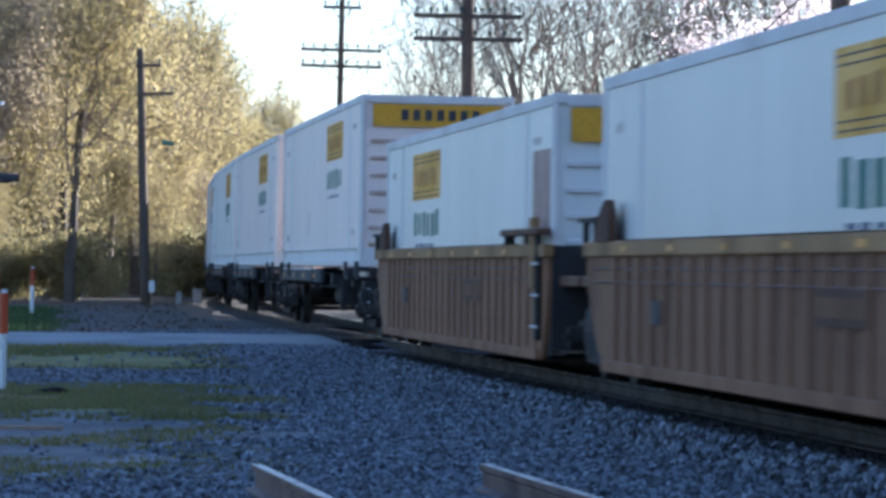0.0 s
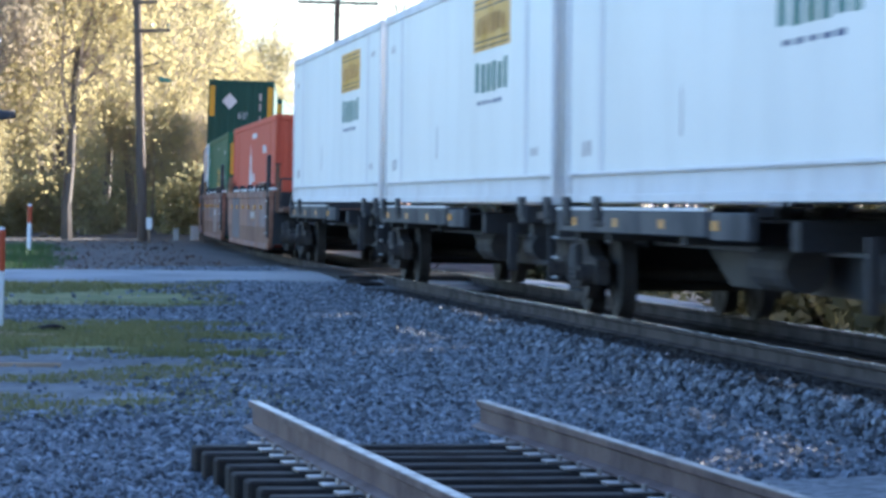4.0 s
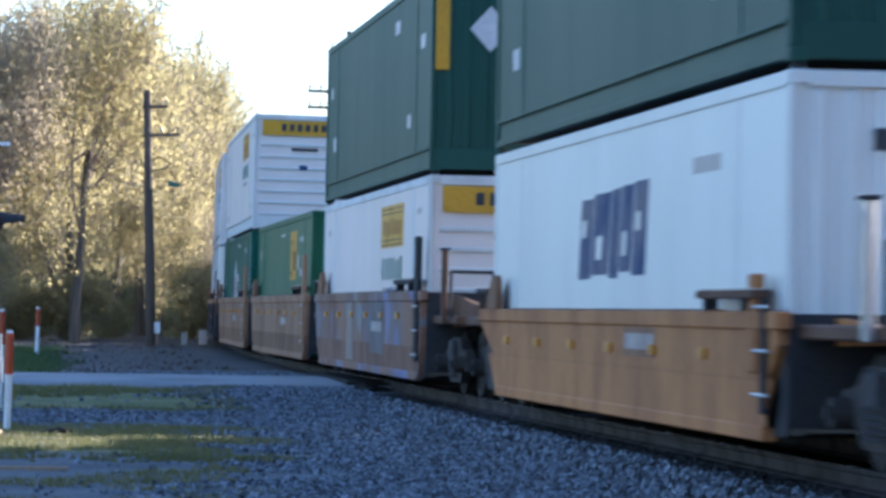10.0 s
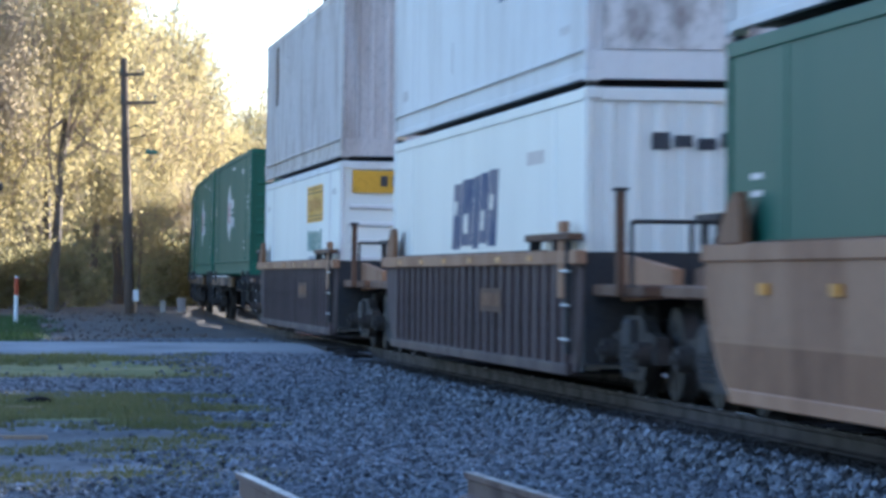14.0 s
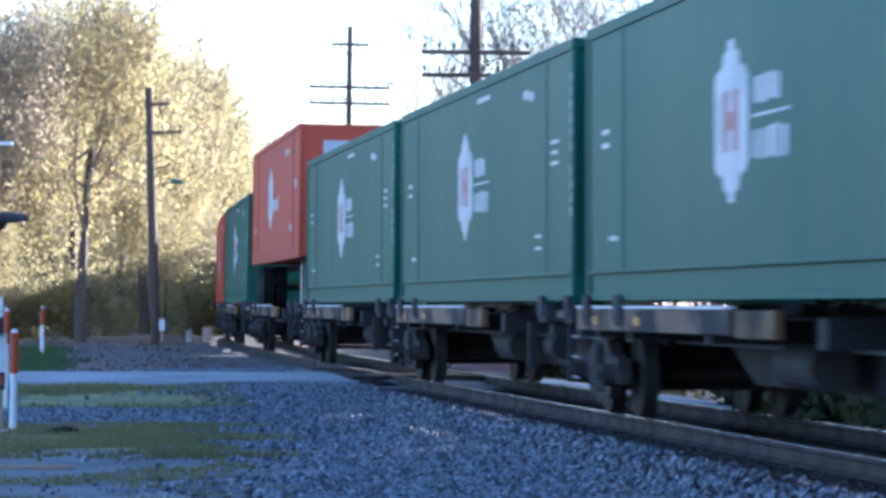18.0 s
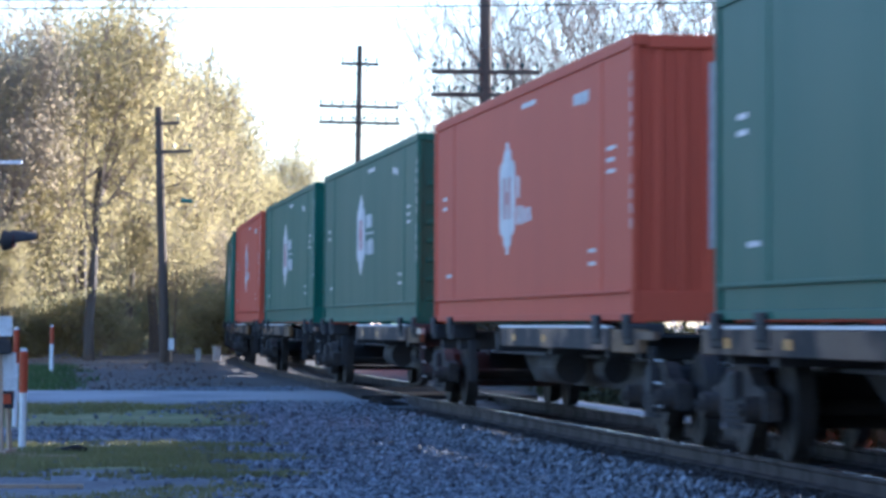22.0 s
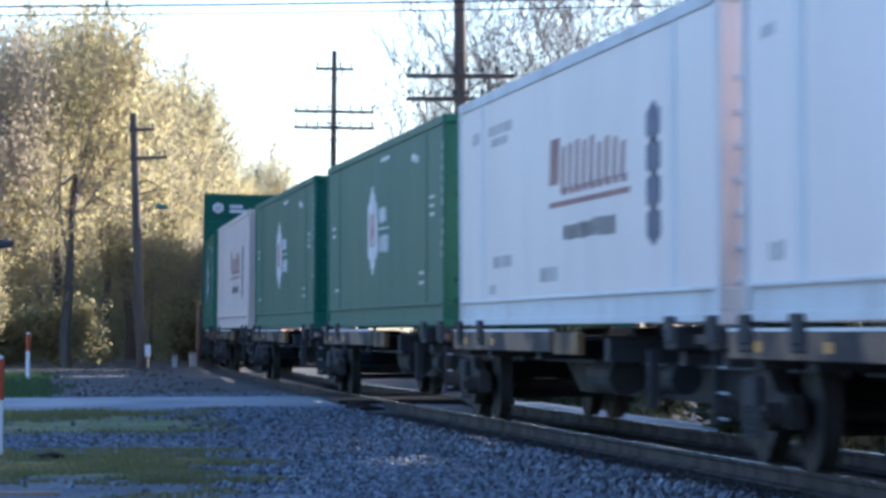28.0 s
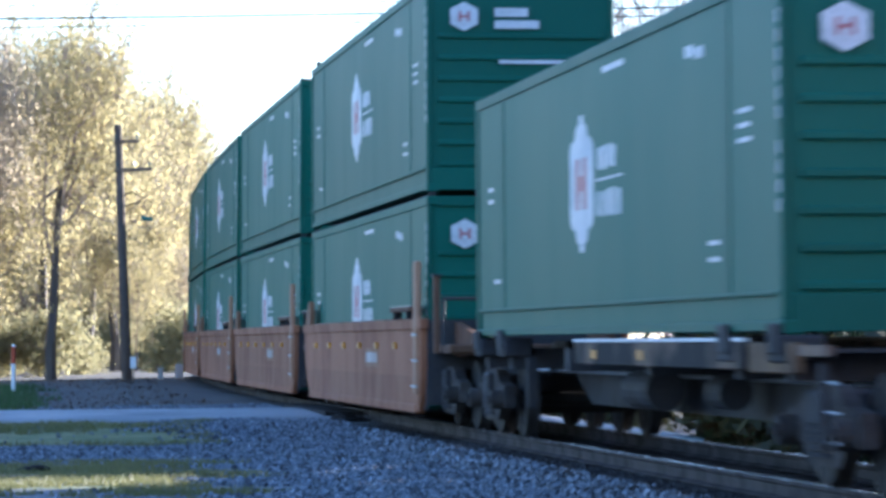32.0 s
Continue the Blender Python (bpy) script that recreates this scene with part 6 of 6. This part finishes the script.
def tree(name, seed, h, rad, r, kids, per, spread, size, leaf, label, group, stems=1, bend=0.2, up=0.25):
    """A tree h metres tall with a crown of radius rad: trunk, boughs and small leaves."""
    rnd, rng = random.Random(seed), np.random.default_rng(seed)
    segs, tips = [], []
    for k in range(stems):
        d = Vector((rnd.gauss(0, 0.14 if stems > 1 else 0.04), rnd.gauss(0, 0.14 if stems > 1 else 0.04), 1)).normalized()
        grow(rnd, Vector((rnd.gauss(0, 0.3) if k else 0, rnd.gauss(0, 0.3) if k else 0, -0.1)), d, h * 0.72, r * (0.8 if k else 1), 0, segs, tips, up, kids, bend)
    pts = np.array([tuple(v) for v in tips])
    fz, fr = h / pts[:, 2].max(), rad / np.percentile(np.hypot(pts[:, 0], pts[:, 1]), 96)
    fit = lambda v: Vector((v.x * fr, v.y * fr, v.z * fz))
    segs = [(fit(p), fit(q), a, b, l) for p, q, a, b, l in segs]
    tips = [fit(v) for v in tips]
    t = tagged(new(name), label, "tree" if name != "shrub" else "shrub", group)
    for nm, keep in (("trunk", lambda l: l == 0), ("bough_work", lambda l: l > 0)):
        sel = [s[:4] for s in segs if keep(s[4])]
        v, f = tubes(sel)
        raw(nm, [tuple(x) for x in v], f, M_BARK if nm == "trunk" and per > 2 else M_TWIG, t)
    if per:
        lv, lf = leaves(tips, rng, per, spread, size)
        raw("crown" if leaf is not M_BLOSSOM else "blossom", lv, lf, leaf, t)
    return t


def plant(proto, x, y, s=1.0, turn=0.0, first=False):
    m = pose(x, y, ground_z(x, y), 0, 0, turn)
    t = proto if first else copy_thing(proto, m)
    t.matrix_basis = m
    t.scale = (s, s, s)
    return t


def woods():
    rnd = random.Random(4)
    g = "woods left of the line"
    ta = tree("tree", 21, 12.6, 3.4, 0.2, (9, 6, 5, 3), 11, 0.34, (0.04, 0.10), M_LEAF, "tall spring tree with fresh yellow-green leaves", g, bend=0.15)
    tb = tree("tree", 22, 12.2, 3.2, 0.18, (9, 6, 5, 3), 10, 0.36, (0.04, 0.095), M_LEAF2, "tall tree with tan catkins and young leaves", g, bend=0.15)
    tc = tree("tree", 25, 11.6, 3.0, 0.16, (10, 6, 5, 3), 10, 0.34, (0.04, 0.10), M_LEAF, "slender tree in yellow spring leaf", g, stems=2, bend=0.15)
    spots = [(-13.6, 131, 1.17), (-17.4, 127, 1.12), (-20.6, 133, 1.1), (-14.9, 141, 1.15), (-19.4, 146, 1.15), (-23.5, 140, 1.15), (-22.5, 158, 1.2), (-18.5, 172, 1.18), (-25.5, 170, 1.25),
             (-19.5, 195, 1.2), (-20, 222, 1.22), (-21, 252, 1.25), (-28, 195, 1.3), (-30, 230, 1.3), (-19.2, 119, 0.6), (-15.2, 117, 0.45), (-12.4, 150, 0.6), (-17.0, 122, 0.5), (-22, 124, 0.8), (-13, 163, 0.6), (-12.8, 176, 0.55), (-17.5, 136, 1.12), (-22, 146, 1.2), (-20, 160, 1.2), (-17, 158, 1.15), (-24.5, 132, 1.15), (-16.5, 190, 1.15), (-17, 210, 1.18), (-17.5, 235, 1.2)]
    spots = spots[:6] + [(-14.1 + 0.5 * smooth(170, 230, y), y, 1.08 + 0.001 * (y - 150)) for y in (152, 166, 181, 198, 218, 240, 264, 292)] + spots[6:]
    ps, used = [ta, tb, tc], set()
    for i, (x, y, s) in enumerate(spots):
        k = i % 3
        plant(ps[k], x, y, s * rnd.uniform(0.96, 1.04), rnd.uniform(0, 360), k not in used)
        used.add(k)
    sh = tree("shrub", 31, 2.6, 1.6, 0.04, (7, 5, 4), 9, 0.26, (0.05, 0.11), M_SHRUB, "dense brown undergrowth shrub", "undergrowth by the line", stems=4, bend=0.3, up=0.1)
    sg = tree("shrub", 33, 2.4, 1.5, 0.04, (7, 5, 4), 8, 0.26, (0.05, 0.11), M_SHRUB, "thin brown brush in young leaf", "undergrowth by the line", stems=4, bend=0.3, up=0.1)
    for k in range(46):
        if k < 14:
            y = 138 + 26 * rnd.random()
            x, size = -0.09 * y - 0.6 - rnd.random() * 9.0, rnd.uniform(0.6, 1.2)
        else:
            y = 182 + 70 * rnd.random()
            x, size = -(0.07 + 0.1 * rnd.random()) * y, rnd.uniform(1.3, 2.3)
        plant(sg if k % 4 else sh, x, y, size, rnd.uniform(0, 360), k < 2)
    for x, y, size, turn in ((-13.9, 162, 1.3, 200), (-14.8, 186, 1.28, 40), (-15.0, 212, 1.3, 310)):
        plant(ta, x, y, size, turn)
    # unseen trees behind the camera, added to cut sky light on container ends
    for k in range(15):
        x, y = -45 + 6.5 * k + rnd.uniform(-1.5, 1.5), -16 - 9 * (k % 2) + rnd.uniform(-3, 3)
        plant(ps[k % 3], x, y, rnd.uniform(1.3, 1.7), rnd.uniform(0, 360))
    hd = tree("shrub", 35, 3.3, 1.9, 0.045, (7, 5, 4), 10, 0.24, (0.09, 0.19), M_HEDGE, "thick lineside hedge shrub, added to block low sun", "hedge beyond the track", stems=4, bend=0.3, up=0.1)
    # added screen: spacing and height chosen to keep low sun off the ballast
    for k in range(54):
        s = -32 + k * 1.85 + rnd.uniform(-0.4, 0.4)
        p = beside(s, 4.8 + rnd.random() * 2.0)
        if 20.0 < s < 26.5:
            continue
        low = 0.92 if s < 15.5 else 0.5
        plant(hd, p.x, p.y, low * rnd.uniform(0.95, 1.25), rnd.uniform(0, 360), k == 0)
    # out of view, added to shade the road beyond the track
    for i, (x, y, s) in enumerate(((15.5, 69.8, 0.8), (19, 71.0, 0.9), (22.5, 72.2, 1.0))):
        plant(ps[i % 3], x, y, s, 100 * i)
    for x, y, size in ((-10.2, 158, 0.95), (-11.3, 166, 1.1), (-9.9, 172, 0.9), (-12.6, 176, 1.2)):
        plant(sg, x, y, size * 1.25, 70 * x)
    # bare trees and blossom on the far side of the line
    g = "trees beyond the train"
    ba = tree("tree", 41, 17.5, 4.6, 0.17, (7, 5, 4, 2), 0, 0, (0, 0), M_LEAF2, "leafless tree with upright grey branches", g, stems=4, bend=0.13, up=0.45)
    bb = tree("tree", 43, 16.5, 4.4, 0.16, (7, 5, 4, 2), 1, 0.2, (0.02, 0.05), M_LEAF2, "nearly bare tree with many fine twigs and buds", g, stems=3, bend=0.15, up=0.4)
    bl = tree("tree", 47, 8.6, 3.0, 0.14, (8, 5, 5, 3), 13, 0.24, (0.04, 0.08), M_BLOSSOM, "flowering tree covered in pale pink blossom", g, stems=2, bend=0.2, up=0.2)
    for i, (x, y, s) in enumerate([(2.8, 113, 0.95), (5.6, 119, 1.0), (9.0, 121, 1.0), (0.8, 121, 0.85), (12.0, 124, 1.0)]):
        plant(ba if i % 2 == 0 else bb, x, y, s, 60 * i, i < 2)
    for i, (x, y, s) in enumerate([(7.4, 92, 1.0), (9.8, 88, 1.0), (12.2, 96, 1.15), (8.6, 100, 1.1), (13.5, 88, 1.1)]):
        plant(bl, x, y, s, 75 * i, i == 0)
    # bare trees out of view, added to thin the sun on the near ground
    for i, (x, y, s) in enumerate([(42, 70, 1.1), (32, 42, 1.1), (28, 15, 1.0), (38, 55, 1.2), (22, 46, 0.9), (24, 30, 1.0), (30, 28, 1.1), (20, 22, 0.9)]):
        plant(bb, x, y, s, 50 * i)
    # leafy trees out of view, added to block sun from verge and road
    for i, (x, y, s) in enumerate([(24, 84, 1.1), (30, 80, 1.1), (14, 44.5, 0.95), (17, 49, 1.0), (12.5, 39.5, 0.9), (18, 71, 1.0), (15.5, 80, 1.05), (20, 89, 1.1)]):
        plant(ps[i % 3], x, y, s, 40 * i)


woods()

motions()
